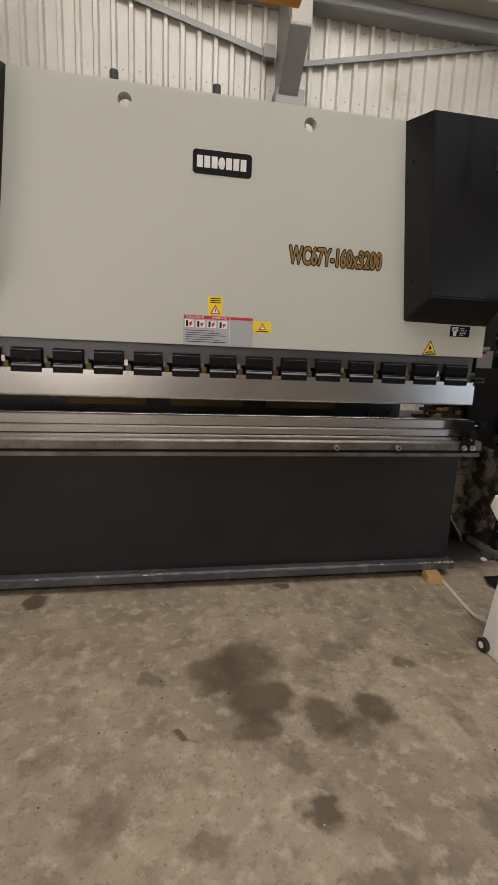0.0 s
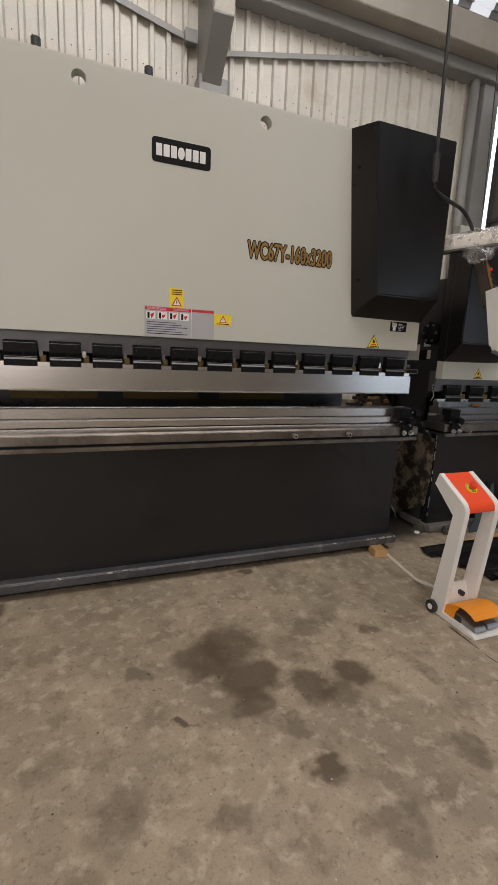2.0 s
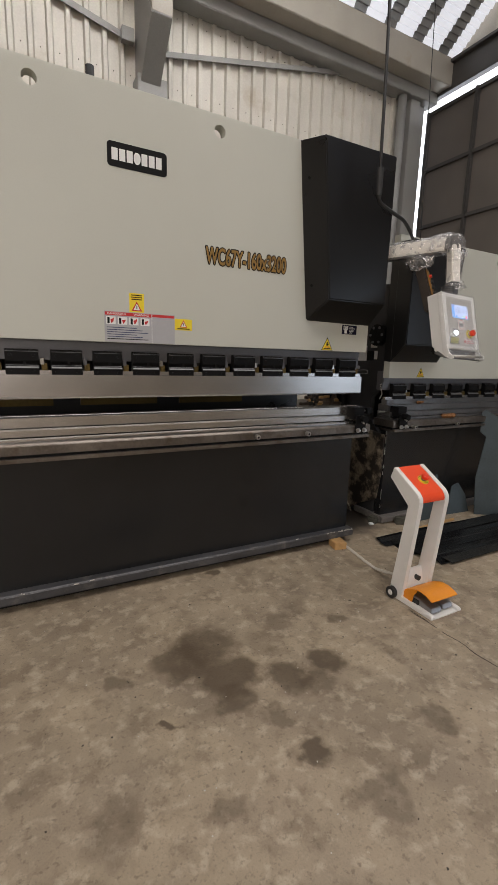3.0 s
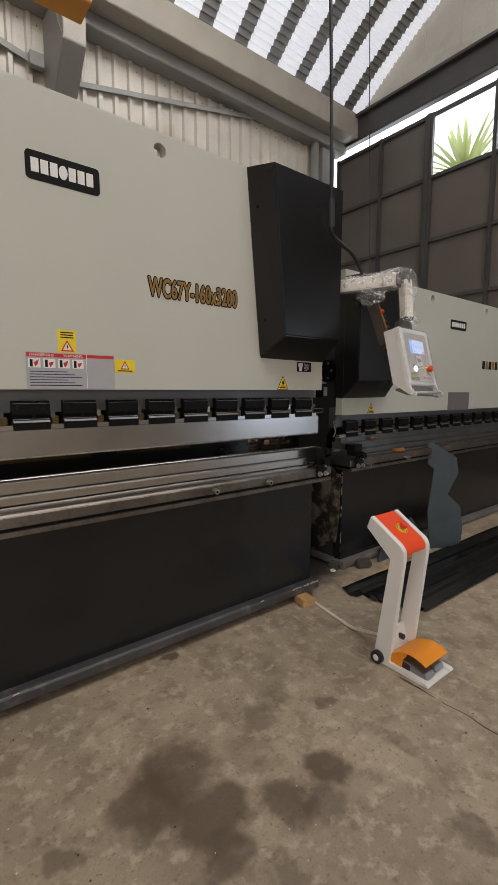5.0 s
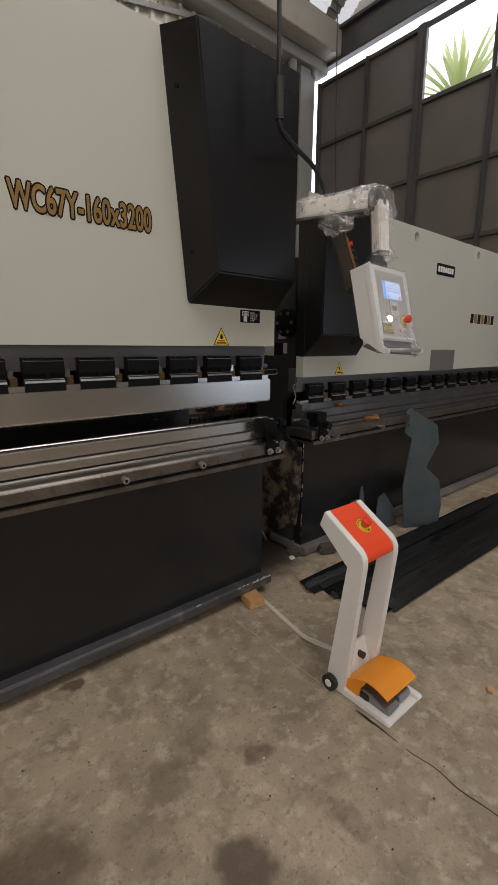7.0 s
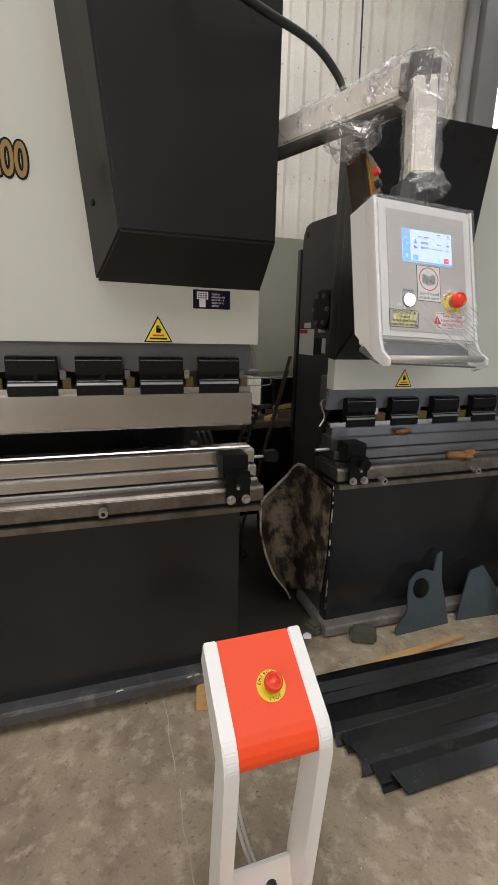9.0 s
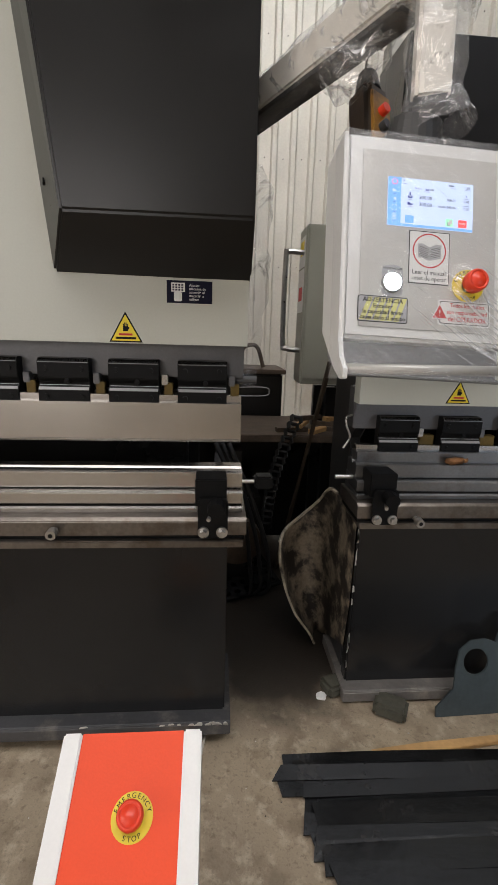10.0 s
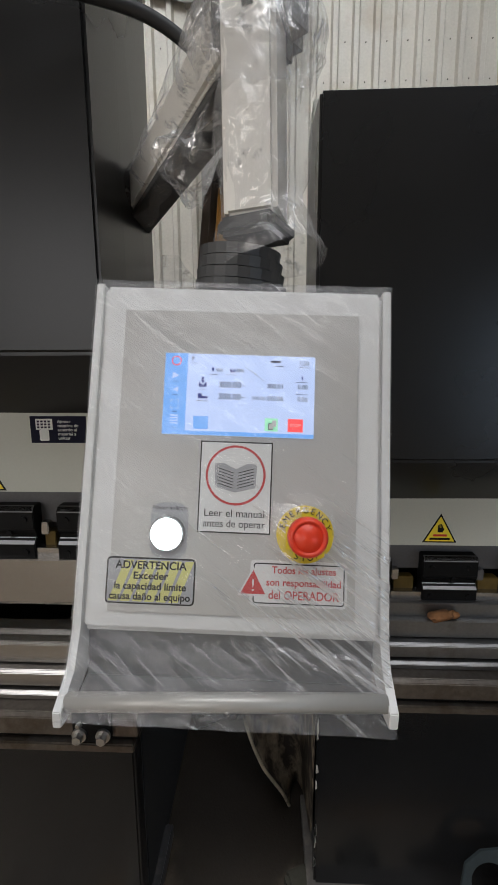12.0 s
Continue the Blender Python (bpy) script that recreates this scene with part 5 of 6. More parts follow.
# the ram stands at the top of its stroke, with all that is fixed to it
RAM_PARTS = ("ram_plate", "cylinder_cover", "ram_nose", "nose_strip", "punch", "punch_tang", "clamp", "wedge_block", "wedge", "maker_plate", "type_lettering", "type_lettering_outline", "warning_triangle", "adjust_label", "danger_board", "caution_label", "wire_loop")
for ob in M1.children:
    if ob.name.split(".")[0] in RAM_PARTS:
        ob.location.z += 0.02

# ---- loose things ----
WOOD = material("pine_offcut", (0.5, 0.3, 0.12), 0.6, 0, 0.25, 6, 60, 0.15)
STONE = material("grey_green_stone", (0.06, 0.058, 0.042), 0.8, 0, 0.35, 12, 60, 0.4)
wb = part("wood_block", cube(-0.044, 0.044, -0.052, 0.052, 0, 0.049, 0.004, pose(-0.222, -0.06, 0, 0, 0, -12)), WOOD)
tagged(wb, "sawn pine block wedged under the machine plinth", "wood block")
st = part("stone_block", crumple(cube(-0.06, 0.06, -0.045, 0.045, 0.0, 0.055, 0.012, pose(0.55, 0.085, 0, 0, 0, -30)), 0.004, 20, 2), STONE)
tagged(st, "rough grey-green stone under the plinth", "stone")
st = part("stone_block", crumple(cube(-0.05, 0.05, -0.04, 0.04, 0.0, 0.05, 0.012, pose(0.365, 0.2, 0, 0, 0, 20)), 0.004, 20, 5), STONE)
tagged(st, "dark stone chunk at the plinth's corner", "stone")
scrap = part("paper_scrap", drawn([(-0.02, -0.012), (0.012, -0.02), (0.024, 0.008), (0.004, 0.022), (-0.018, 0.012)], "z", 0.0, 0.012, 0.003), LABEL_WHITE)
scrap.location = (0.304, 0.167, 0)
tagged(scrap, "crumpled white paper scrap on the floor", "paper")

SHEET_BLACK = material("black_scaled_steel_strip", (0.011, 0.0115, 0.0122), 0.2, 0.2, 0.4, 6, 40, 0.2, per_object=0.35, stain=(0.03, 0.028, 0.025), stain_scale=7, stain_amount=0.3)
for k in range(20):
    y = -0.115 - k * 0.0232 + rng.uniform(-0.008, 0.008)
    w = rng.uniform(0.035, 0.07)
    fold = rng.uniform(-0.006, 0.012)
    L = rng.uniform(2.1, 2.6)
    x0 = 0.1 + 0.0082 * k + rng.uniform(-0.04, 0.035)
    z = 0.001 + 0.0035 * ((k * 7) % 5)
    bm = bmesh.new()
    n = 18
    lo, hi = [], []
    for i in range(n + 1):
        f = i / n
        lift = 0.004 * math.sin(f * 9 + k) + 0.004 * noise.noise(Vector((f * 4, k, 0)))
        ragged = rng.uniform(-0.016, 0.016) if i in (0, n) else 0
        lo.append((x0 + f * L + ragged, y - w / 2, z + lift + 0.006))
        hi.append((x0 + f * L - ragged + 0.01 * (i == 0), y + w / 2, z + lift + 0.009 + fold))
    top = [[bm.verts.new(p) for p in row] for row in (lo, hi)]
    low = [[bm.verts.new((p[0], p[1], p[2] - 0.004)) for p in row] for row in (lo, hi)]
    for i in range(n):
        bm.faces.new((top[0][i], top[0][i + 1], top[1][i + 1], top[1][i]))
        bm.faces.new((low[0][i], low[1][i], low[1][i + 1], low[0][i + 1]))
        bm.faces.new((top[0][i], low[0][i], low[0][i + 1], top[0][i + 1]))
        bm.faces.new((top[1][i], top[1][i + 1], low[1][i + 1], low[1][i]))
    for i in (0, n):
        bm.faces.new((top[0][i], top[1][i], low[1][i], low[0][i]))
    strip = part("steel_strip", bm, SHEET_BLACK)
    strip.matrix_world = pose(0, 0, 0, 0, 0, -1.0 + 0.09 * (k % 5))
    tagged(strip, "long black steel strip lying in a pile on the floor", "steel strip", "pile of steel strips")
pk = part("wood_plank", drawn([(0.0, 0.0), (0.12, 0.005), (0.16, -0.012), (0.6, 0.018), (0.59, 0.035), (0.2, 0.03), (0.0, 0.022)], "z", 0.002, 0.02, 0.002), WOOD)
pk.matrix_world = pose(0.42, -0.1, 0.0, 0, 0, 3)
tagged(pk, "split pine plank beside the steel strips", "plank")

for x, y, r, s in ((0.111, -1.132, 20, 0.7), (3.058, -0.006, -40, 1.2), (1.608, -0.612, 65, 0.9)):
    sc_ = part("wood_chip", crumple(drawn([(-0.03 * s, -0.01), (0.02 * s, -0.014), (0.034 * s, 0.004), (0.0, 0.013), (-0.026 * s, 0.009)], "z", 0.0, 0.012, 0.002), 0.002, 30, x), WOOD)
    sc_.matrix_world = pose(x, y, 0.0, 0, 0, r)
    tagged(sc_, "small split orange-brown wood chip on the floor", "wood chip", "wood chips on the floor")
PLATE_BLUE = material("blue_grey_primed_plate", (0.055, 0.07, 0.075), 0.45, 0.3, 0.25, 6, 60, 0.08)


def cut_plate(name, outline, hole, t, m, label):
    bm = bmesh.new()
    loops = [outline]
    if hole:
        cx, cz, r = hole
        loops.append([(cx + r * math.cos(2 * math.pi * k / 24), cz + r * math.sin(2 * math.pi * k / 24)) for k in range(24)])
    edges = []
    for pts in loops:
        vs = [bm.verts.new((x, 0, z)) for x, z in pts]
        edges += [bm.edges.new((vs[k], vs[(k + 1) % len(vs)])) for k in range(len(vs))]
    bmesh.ops.triangle_fill(bm, edges=edges, use_beauty=True)
    got = bmesh.ops.extrude_face_region(bm, geom=bm.faces[:])
    bmesh.ops.translate(bm, verts=[v for v in got["geom"] if isinstance(v, bmesh.types.BMVert)], vec=(0, t, 0))
    ob = part(name, bm, PLATE_BLUE)
    ob.matrix_world = m
    return tagged(ob, label, "metal plate")


cut_plate("cut_metal_plate", [(-0.17, 0.0), (0.14, 0.0), (0.13, 0.12), (0.115, 0.22), (0.13, 0.36), (0.1, 0.35), (0.07, 0.27), (0.03, 0.285), (-0.03, 0.28), (-0.075, 0.245), (-0.09, 0.18), (-0.1, 0.1), (-0.17, 0.035)], (-0.01, 0.2, 0.05), 0.008, pose(0.885, 0.06, 0.002, -14, 0, 2), "blue-grey cut steel plate with a round hole leaning on the bed")
cut_plate("cut_metal_plate", [(-0.12, 0.0), (0.13, -0.0), (0.16, 0.15), (0.15, 0.33), (0.05, 0.43), (0.15, 0.6), (0.14, 0.73), (-0.06, 0.86), (-0.09, 0.84), (-0.1, 0.68), (-0.05, 0.64), (-0.08, 0.5), (-0.12, 0.3)], None, 0.008, pose(1.43, -0.09, 0.002, 0, 0, -30) @ pose(0, 0, 0, -10, 0, 0) @ Matrix.Diagonal((1.12, 1, 1.06, 1)), "tall blue-grey cut steel plate leaning on the bed")
cut_plate("cut_metal_plate", [(-0.14, 0.0), (0.12, 0.0), (0.1, 0.15), (0.03, 0.26), (-0.05, 0.24), (-0.1, 0.12)], None, 0.008, pose(1.22, 0.06, 0.002, -14, 0, -4), "small blue-grey cut steel plate leaning on the bed")

GLOVE = material("brown_work_glove", (0.2, 0.09, 0.03), 0.85, 0, 0.35, 20, 120, 0.4)
for x, y, s, r in ((0.70, 0.155, 0.7, 20), (0.96, 0.1, 1.0, -15), (1.05, 0.12, 1.0, 30)):
    bm = cube(-0.045 * s, 0.045 * s, -0.03 * s, 0.03 * s, 0.0, 0.028 * s, 0.01 * s)
    for k in range(4):
        box(bm, 0.03 * s, (0.075 - 0.006 * abs(k - 1.5)) * s, (-0.03 + 0.0155 * k) * s, (-0.017 + 0.0155 * k) * s, 0.004 * s, 0.022 * s, 0.005 * s)
    g = part("work_glove", crumple(bm, 0.006, 28, x), GLOVE, smooth=True)
    g.matrix_world = pose(x, y, 0.85 if s == 1 else 0.963, 0, 0, r)
    tagged(g, "worn brown leather work glove on the machine table", "glove", "work gloves")

# curved dirty shell between the machines
SHELL = material("dirty_white_shell", (0.27, 0.22, 0.155), 0.6, 0, 0.4, 8, 60, 0.2, stain=(0.014, 0.01, 0.007), stain_scale=8, stain_amount=0.88)
blotch = SHELL.node_tree.nodes["Color Ramp.001"].color_ramp.elements
blotch[0].position, blotch[1].position = 0.4, 0.54
SHELL_PLAN = spline([(0.388, 0.2, 0.72), (0.388, 0.38, 0.735), (0.382, 0.53, 0.735), (0.35, 0.6, 0.65), (0.28, 0.62, 0.57), (0.2, 0.56, 0.53), (0.165, 0.46, 0.52)], 6)


def shell_point(u, v, push):
    q = u * (len(SHELL_PLAN) - 1)
    k = min(int(q), len(SHELL_PLAN) - 2)
    p = SHELL_PLAN[k].lerp(SHELL_PLAN[k + 1], q - k)
    low = 0.02 + 0.17 * max(0.0, 1 - u / 0.45) ** 1.5
    z = low + (p.z - low) * v
    shrink = float(np.interp(z, (0.0, 0.06, 0.18, 0.29, 0.43), (0.2, 0.3, 0.66, 0.85, 1.0)))
    x = 0.388 - (0.388 - p.x) * shrink
    y = 0.42 + (p.y - 0.42) * (0.55 + 0.45 * shrink)
    out = Vector((x - 0.33, y - 0.4, 0)).normalized()
    return Vector((min(x + push * out.x, 0.3985), y + push * out.y, z))


bm = bmesh.new()
nu, nv = 22, 18
faces = [[[bm.verts.new(shell_point(i / nu, j / nv, push)) for j in range(nv + 1)] for i in range(nu + 1)] for push in (0.0, 0.011)]
inner, outer = faces
for i in range(nu):
    for j in range(nv):
        bm.faces.new((outer[i][j], outer[i + 1][j], outer[i + 1][j + 1], outer[i][j + 1]))
        bm.faces.new((inner[i][j], inner[i][j + 1], inner[i + 1][j + 1], inner[i + 1][j]))
    bm.faces.new((outer[i][nv], outer[i + 1][nv], inner[i + 1][nv], inner[i][nv]))
    bm.faces.new((outer[i][0], inner[i][0], inner[i + 1][0], outer[i + 1][0]))
for i in (0, nu):
    for j in range(nv):
        bm.faces.new((outer[i][j], outer[i][j + 1], inner[i][j + 1], inner[i][j]))
shell = part("drum_shell", bm, SHELL, smooth=True)
RIM = material("pale_chipped_rim", (0.42, 0.37, 0.28), 0.6, 0, 0.4, 20, 60, 0.1, stain=(0.03, 0.022, 0.016), stain_scale=12, stain_amount=0.5)
part("rim", hose([shell_point(1.0, j / 10, 0.005) for j in range(11)], 0.006, 6, 3), RIM, shell, "pale chipped side rim", smooth=True)
part("rim", hose([shell_point(0.25 + 0.075 * j, 1.0, 0.005) for j in range(11)], 0.008, 6, 3), RIM, shell, "pale chipped top rim", smooth=True)
tagged(shell, "dirty white curved drum shell standing between the machines", "drum")

RUST = material("rusty_flat_bar", (0.1, 0.075, 0.055), 0.6, 0.5, 0.35, 12, 80, 0.2)
for p, q in (((0.375, 0.68, 1.27), (0.27, 1.2, 0.0)), ((0.372, 0.7, 1.2), (0.25, 1.16, 0.0))):
    d = Vector(q) - Vector(p)
    b = part("flat_bar", cube(0, d.length, -0.009, 0.009, -0.004, 0.004, 0.001), RUST)
    b.matrix_world = Matrix.Translation(p) @ d.to_track_quat("X", "Z").to_matrix().to_4x4()
    tagged(b, "long rusty flat bar leaning against the machine frame", "metal bar", "leaning flat bars")

CAB = material("grey_green_cabinet_paint", (0.3, 0.295, 0.24), 0.45, 0, 0.08, 3, 120, 0.03)
cab = thing("electrical_cabinet", (0.0, 0.0, 0.0), "grey-green electrical cabinet behind the machines", "cabinet")
part("body", cube(0.332, 0.8, 1.15, 1.34, 1.12, 1.93, 0.008), CAB, cab)
part("door", cube(0.345, 0.78, 1.142, 1.15, 1.15, 1.915, 0.003), CAB, cab)
part("handle", hose([(0.33, 1.2, 1.8), (0.25, 1.19, 1.8), (0.235, 1.19, 1.77), (0.235, 1.19, 1.35), (0.25, 1.19, 1.31), (0.33, 1.2, 1.3)], 0.014), BOLT, cab, "bent metal pipe handle")
for z0, z1 in ((1.5, 1.72), (1.73, 1.88)):
    nt_ = part("notice", cube(0.33, 0.332, 1.17, 1.32, z0, z1), LABEL_WHITE, cab, "white warning notice with a red ring")
    part("notice_mark", cube(0.329, 0.33, 1.2, 1.29, z0 + 0.06, z0 + 0.13), RED_INK if z0 < 1.6 else YELLOW, nt_)
part("stand_leg", cube(0.5, 0.56, 1.2, 1.26, 0, 1.1, 0.003), BLACK_PAINT, cab)
part("stand_leg", cube(0.8, 0.86, 1.2, 1.26, 0, 1.1, 0.003), BLACK_PAINT, cab)
part("stand_back", cube(0.45, 0.9, 1.3, 1.34, 0, 1.1, 0.003), BLACK_PAINT, cab)
bench = thing("work_bench", (0, 0, 0), "dark steel work bench with scrap wood on it", "bench")
part("top", cube(-0.2, 0.95, 1.02, 1.6, 0.82, 0.86, 0.004), RUST, bench)
for x in (-0.15, 0.9):
    for y in (1.06, 1.55):
        part("leg", cube(x - 0.03, x + 0.03, y - 0.03, y + 0.03, 0, 0.82, 0.003), BLACK_PAINT, bench)
part("side_panel", cube(-0.15, 0.9, 1.5, 1.53, 0.05, 0.82, 0.002), BLACK_PAINT, bench)
for k in range(9):
    w = part("wood_offcut", cube(-0.09, 0.09, -0.02, 0.02, 0, 0.025, 0.002, pose(0.0, 0, 0, rng.uniform(-4, 4), 0, 0)), WOOD if k % 2 else RUST)
    w.matrix_world = pose(0.3 + 0.05 * k + rng.uniform(-0.03, 0.03), 1.12 + 0.05 * (k % 3), 0.86 + 0.024 * (k % 3), 0, 0, rng.uniform(-70, 70))
    tagged(w, "short brown offcut in a heap on the bench", "offcut", "offcuts on the bench")
tank = thing("oil_tank", (0, 0, 0), "dark oily hydraulic tank standing behind the machines", "oil tank")
part("body", cube(-0.75, 0.33, 1.75, 2.2, 0.12, 1.12, 0.01), BLACK_PAINT, tank)
part("lid", cube(-0.77, 0.35, 1.73, 2.22, 1.12, 1.15, 0.004), RUST, tank)
for x in (-0.7, 0.25):
    part("foot", cube(x, x + 0.06, 1.78, 2.16, 0.0, 0.12, 0.003), BLACK_PAINT, tank)
part("pump", bar((-0.05, 1.95, 1.15), (-0.05, 1.95, 1.3), 0.08, 0.07, 20), RUST, tank)
part("pipe", hose([(0.05, 1.9, 1.15), (0.06, 1.85, 1.28), (0.15, 1.82, 1.3), (0.2, 1.8, 1.16)], 0.014), RUST, tank)
# dark gearbox, hose and chain at the back of the gap
gb2 = thing("motor_unit", (0, 0, 0), "dark oily motor unit on the floor behind the machines", "motor")
part("body", cube(-0.25, 0.12, 0.95, 1.35, 0.0, 0.55, 0.02), BLACK_PAINT, gb2)
part("flange", bar((0.0, 0.9, 0.3), (0.0, 0.96, 0.3), 0.13, 0.13, 20), RUST, gb2)
part("pedestal", cube(-0.12, 0.02, 0.98, 1.12, 0.55, 0.78, 0.004), BLACK_PAINT, gb2)
for k in range(3):
    hs = part("floor_hose", hose([(-0.12 + 0.03 * k, 0.66, 0.9), (0.0 + 0.03 * k, 0.72, 0.6), (0.06 + 0.05 * k, 0.8, 0.25), (0.05 + 0.04 * k, 0.86, 0.012), (-0.2, 1.0 + 0.05 * k, 0.012)], 0.011), RUBBER, smooth=True)
    tagged(hs, "black hydraulic hose running down to the floor", "hose", "hydraulic hoses")
rack = plate_with_holes(-0.17, 0.17, -0.14, 0.15, 0.0, 0.014, [(-0.135 + 0.054 * i, -0.105 + 0.053 * j, 0.017) for i in range(6) for j in range(5)], 10)
bmesh.ops.transform(rack, matrix=pose(0, 0, 0.02, -90, 0, 0), verts=rack.verts[:])
rk = part("perforated_plate", rack, BLACK_STEEL)
rk.matrix_world = pose(0.04, 0.98, 0.05, 14, -5, 22)
tagged(rk, "black perforated metal plate lying on the floor", "metal plate")
link = bmesh.new()
for s in (-1, 1):
    prism(link, [(-0.018, -0.012), (0.018, -0.016), (0.022, 0.012), (-0.014, 0.016)], "x", s * 0.028 - 0.003, s * 0.028 + 0.003)
box(link, -0.028, 0.028, 0.008, 0.02, -0.012, 0.01, 0.002)
lk = bpy.data.meshes.new("link")
link.to_mesh(lk)
link.free()
lk.materials.append(RUBBER)
chain = thing("cable_chain", (0, 0, 0), "black plastic cable chain hanging behind the machine", "cable chain")
for k in range(17):
    f = k / 16
    o = new("link", lk)
    o.parent = chain
    o.matrix_local = pose(0.3 - 0.14 * f - 0.03 * math.sin(math.pi * f), 1.0, 0.95 - 0.6 * f, 62, 15, 20)
coverall = part("plastic_bag", film_sleeve([(0.0, 0.33, 1.9), (0.005, 0.34, 1.72), (0.0, 0.33, 1.5), (-0.02, 0.32, 1.22)], [0.03, 0.055, 0.06, 0.03], amount=0.03, scale=8, seed=9.0), BAG)
tagged(coverall, "loose clear plastic sheet hanging behind the panel", "plastic sheet")

# ---- hanging cable and crane pendant ----
CABLE_BLACK = material("black_rubber_cable", (0.012, 0.012, 0.012), 0.5, 0, 0.2)
hc = thing("hanging_cable", (0, 0, 0), "thick black power cable hanging from the roof", "cable")
part("drop", hose([(-0.12, 0.3, 9.8), (-0.2, -0.02, 6.0), (-0.27, -0.22, 3.2), (-0.28, -0.26, 2.3)], 0.009), CABLE_BLACK, hc, smooth=True)
part("grip", bar((-0.28, -0.26, 2.34), (-0.275, -0.26, 2.2), 0.02, 0.016, 12), RUBBER, hc)
part("tail", hose([(-0.278, -0.26, 2.22), (-0.25, -0.25, 2.17), (-0.12, -0.2, 2.16), (0.05, -0.14, 2.15), (0.14, -0.12, 2.1), (0.17, -0.13, 2.04)], 0.0105), CABLE_BLACK, hc, smooth=True)
PEND_YELLOW = material("grimy_yellow_plastic", (0.26, 0.125, 0.015), 0.5, 0, 0.3, 12, 80, 0.05, stain=(0.04, 0.025, 0.015), stain_scale=18, stain_amount=0.4)
PEND_BROWN = material("oily_brown_plastic", (0.026, 0.017, 0.01), 0.4, 0, 0.4, 12, 80, 0.05)
pn = thing("crane_pendant", (0, 0, 0), "grimy yellow crane pendant with red and black buttons", "pendant")
axis = Vector((0.01, 0.14, 0.32)).normalized()
side_dir = Vector((-0.4, 0.9, 0)).cross(axis).normalized()
front_dir = axis.cross(side_dir)
pn.matrix_world = Matrix.Translation((0.185, -0.31, 1.6)) @ Matrix((side_dir, front_dir, axis)).transposed().to_4x4()
part("body", cube(-0.032, 0.032, -0.03, 0.035, 0.0, 0.3, 0.012), PEND_BROWN, pn)
part("button_plate", cube(-0.026, 0.026, -0.036, -0.028, 0.015, 0.27, 0.003), PEND_YELLOW, pn, "grimy yellow button plate")
part("collar", bar((0, 0, 0.3), (0, 0, 0.345), 0.028, 0.02, 14), RUBBER, pn)
for k in range(6):
    part("button", bar((0, -0.034, 0.035 + 0.038 * k), (0, -0.05, 0.035 + 0.038 * k), 0.011, 0.01, 14), RED_BUTTON if k == 5 else RUBBER, pn)
back = pn.matrix_world.inverted()
part("suspension_wire", hose([back @ Vector(p) for p in ((0.192, -0.18, 1.9), (0.19, -0.16, 2.1), (0.15, -0.08, 5.0), (0.1, 0.0, 9.4))], 0.0025, 6), CABLE_BLACK, pn)
for x, y in ((-2.3, 2.0), (-1.44, 2.0)):
    hk = part("upright_pipe", hose([(x, y, 0.0), (x, y, 2.0), (x + 0.005, y, 3.6)], 0.036), RUBBER, smooth=True)
    tagged(hk, "dark upright pipe standing behind the machine", "pipe", "pipes behind the machine")
cr = part("crane_girder", cube(-9.05, -0.62, 2.2, 2.5, 4.62, 5.0, 0.01), ORANGE_CRANE)
tagged(cr, "orange painted crane girder under the roof", "crane girder")

# ---- beyond the glazed opening ----
SKY_GLOW = glow("bright_sky_backdrop", (0.95, 0.98, 1.0), 2.6)
tagged(part("backdrop", cube(11.0, 11.05, -6, 18, -0.05, 16), SKY_GLOW), "bright overcast sky outside the window", "sky", kind="structure")
LEAF = material("agave_leaf", (0.5, 0.55, 0.3), 0.5, 0, 0.25, 5, 40)
lt = LEAF.node_tree
trl, lmix = lt.nodes.new("ShaderNodeBsdfTranslucent"), lt.nodes.new("ShaderNodeMixShader")
trl.inputs["Color"].default_value = (0.62, 0.68, 0.32, 1)
lmix.inputs[0].default_value = 0.75
lt.links.new(lt.nodes["Principled BSDF"].outputs[0], lmix.inputs[1])
lt.links.new(trl.outputs[0], lmix.inputs[2])
lt.links.new(lmix.outputs[0], lt.nodes["Material Output"].inputs[0])
ag = thing("agave_plant", (6.8, 2.72, 5.5), "yellow-green agave plant outside the window", "plant")
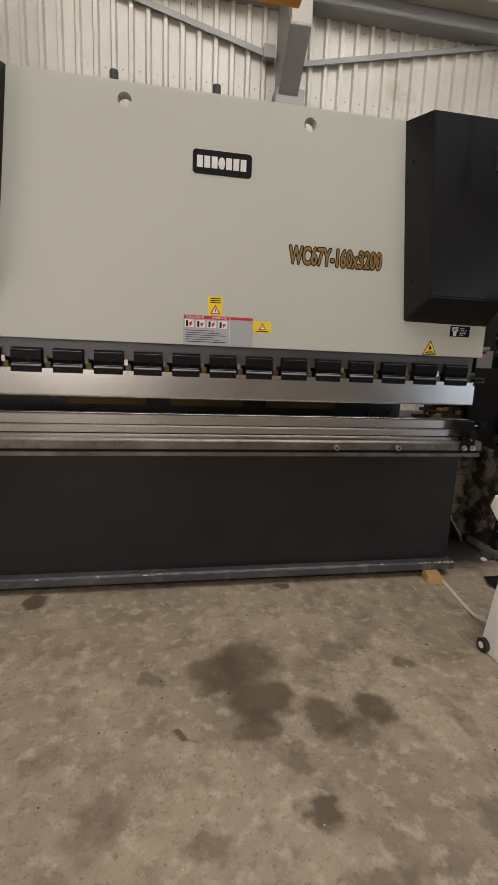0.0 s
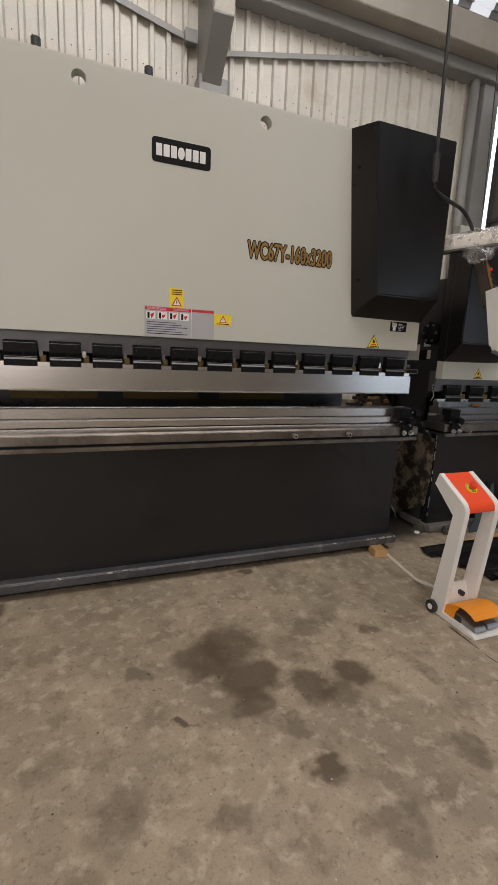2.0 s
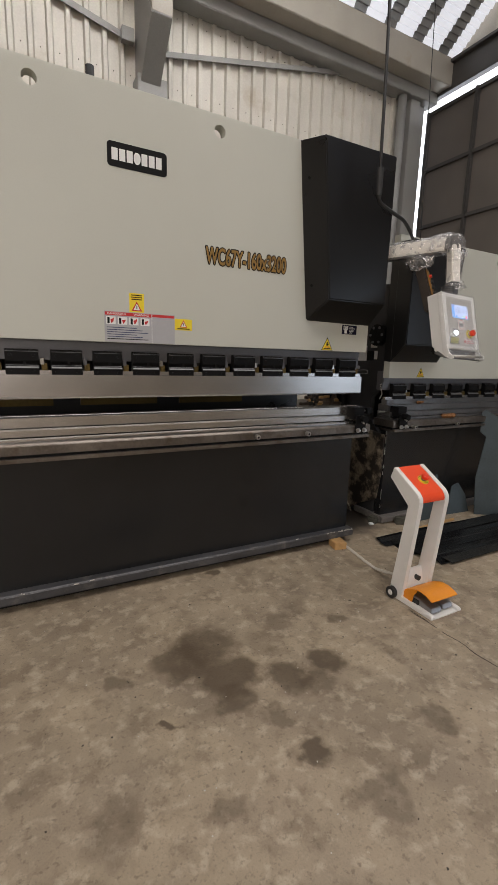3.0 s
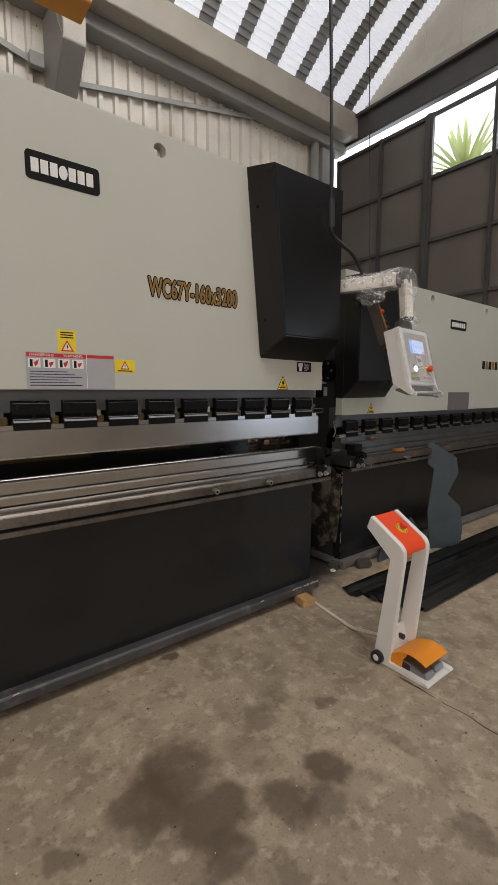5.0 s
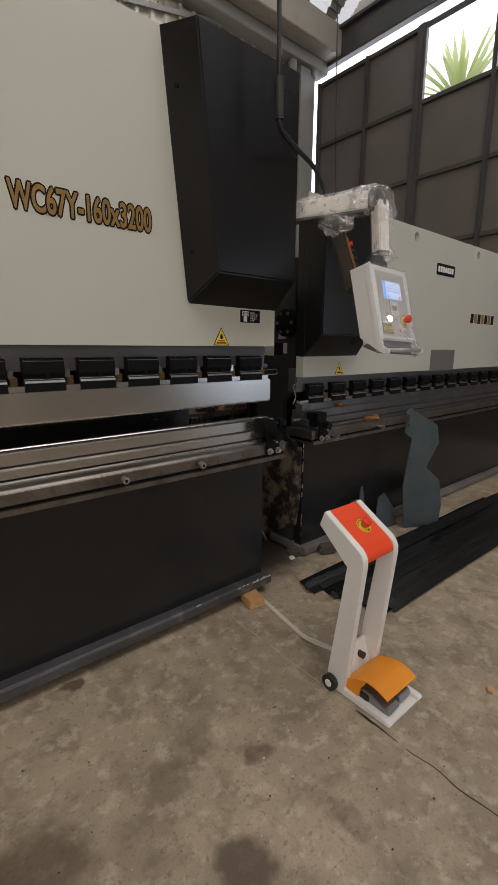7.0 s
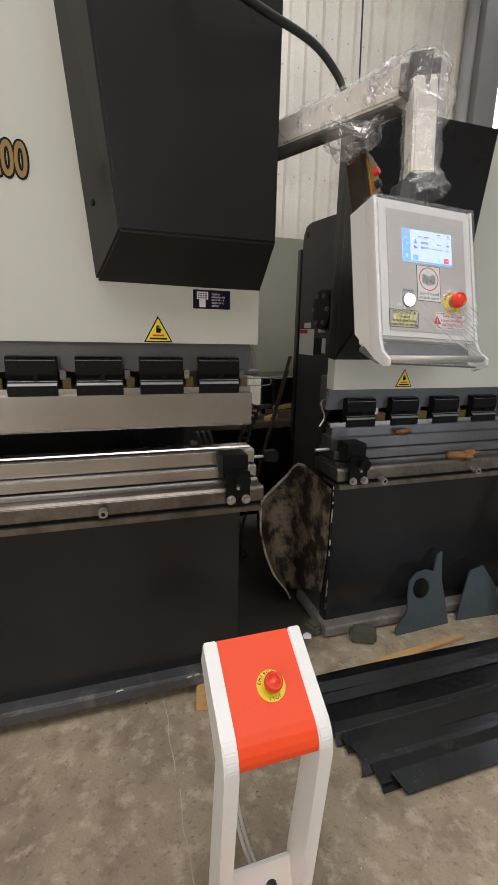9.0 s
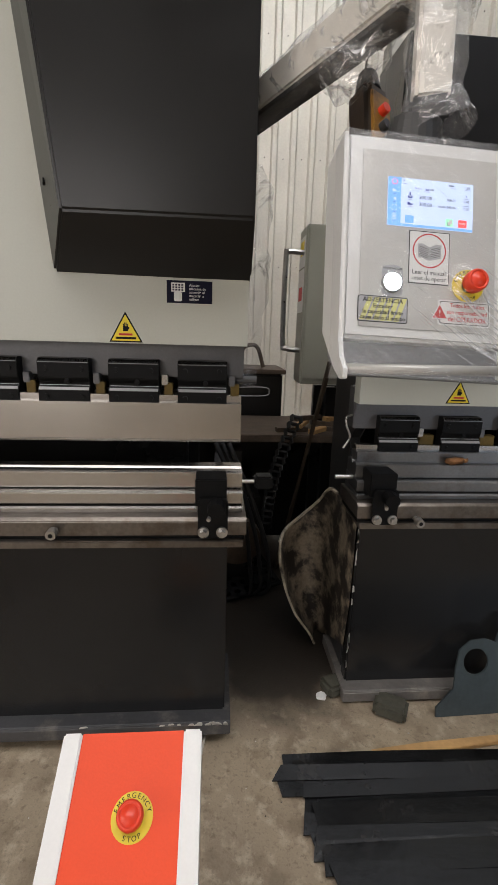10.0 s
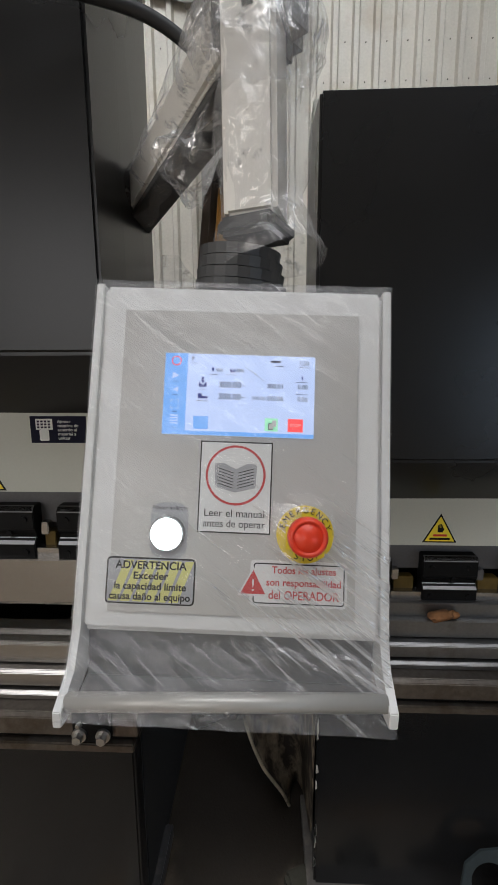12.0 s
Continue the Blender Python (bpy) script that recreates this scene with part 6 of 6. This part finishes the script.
for k in range(52):
    a, tilt = k * 2.4, rng.uniform(0.15, 1.15)
    L, w = rng.uniform(0.75, 1.15), 0.06
    bm = bmesh.new()
    prev = None
    for i in range(9):
        f = i / 8
        out_r = L * math.sin(tilt) * f + 0.1 * f * f
        z = L * math.cos(tilt) * f - 0.12 * f * f * tilt
        half = w * (0.7 + 0.6 * f) * (1 - f) ** 0.6 + 0.002
        c = Vector((out_r * math.cos(a), out_r * math.sin(a), z))
        s = Vector((-math.sin(a), math.cos(a), 0)) * half
        cur = [bm.verts.new(c - s), bm.verts.new(c - Vector((0, 0, 0.03 * (1 - f)))), bm.verts.new(c + s)]
        if prev:
            bm.faces.new((prev[0], prev[1], cur[1], cur[0]))
            bm.faces.new((prev[1], prev[2], cur[2], cur[1]))
        prev = cur
    part("leaf", bm, LEAF, ag, smooth=True)
ground = part("ground", cube(WALL_X + 0.25, 400, -300, 300, -0.4, -0.05), PLASTER)
tagged(ground, "pale ground outside the hall", "ground", kind="structure")
part("planter", cube(-0.5, 0.5, -0.5, 0.5, -5.55, 0.0, 0.03), PLASTER, ag)

# ---- crumbs and flecks on the floor ----
GRIT = material("dark_floor_grit", (0.045, 0.038, 0.03), 0.9, 0, 0.4, 20, 80)
PALE = material("pale_floor_fleck", (0.5, 0.48, 0.42), 0.8, 0, 0.2, 20, 80)
for label, mat, count, small in (("dark crumbs of grit scattered over the floor", GRIT, 110, 0.0022), ("pale paint flecks scattered over the floor", PALE, 120, 0.0019)):
    bits = bmesh.new()
    for k in range(count):
        x, y, r = rng.uniform(-2.6, 0.9), rng.uniform(-1.9, 0.0), small * rng.uniform(0.6, 2.0)
        a0 = rng.uniform(0, 6.28)
        pts = [(x + r * rng.uniform(0.5, 1.3) * math.cos(a0 + q), y + r * rng.uniform(0.4, 1.0) * math.sin(a0 + q)) for q in (0, 1.3, 2.5, 3.8, 5.0)]
        prism(bits, pts, "z", 0.0, 0.001 + r * rng.uniform(0.1, 0.5))
    grit = part("floor_grit", bits, mat)
    tagged(grit, label, "grit", kind="stuff")
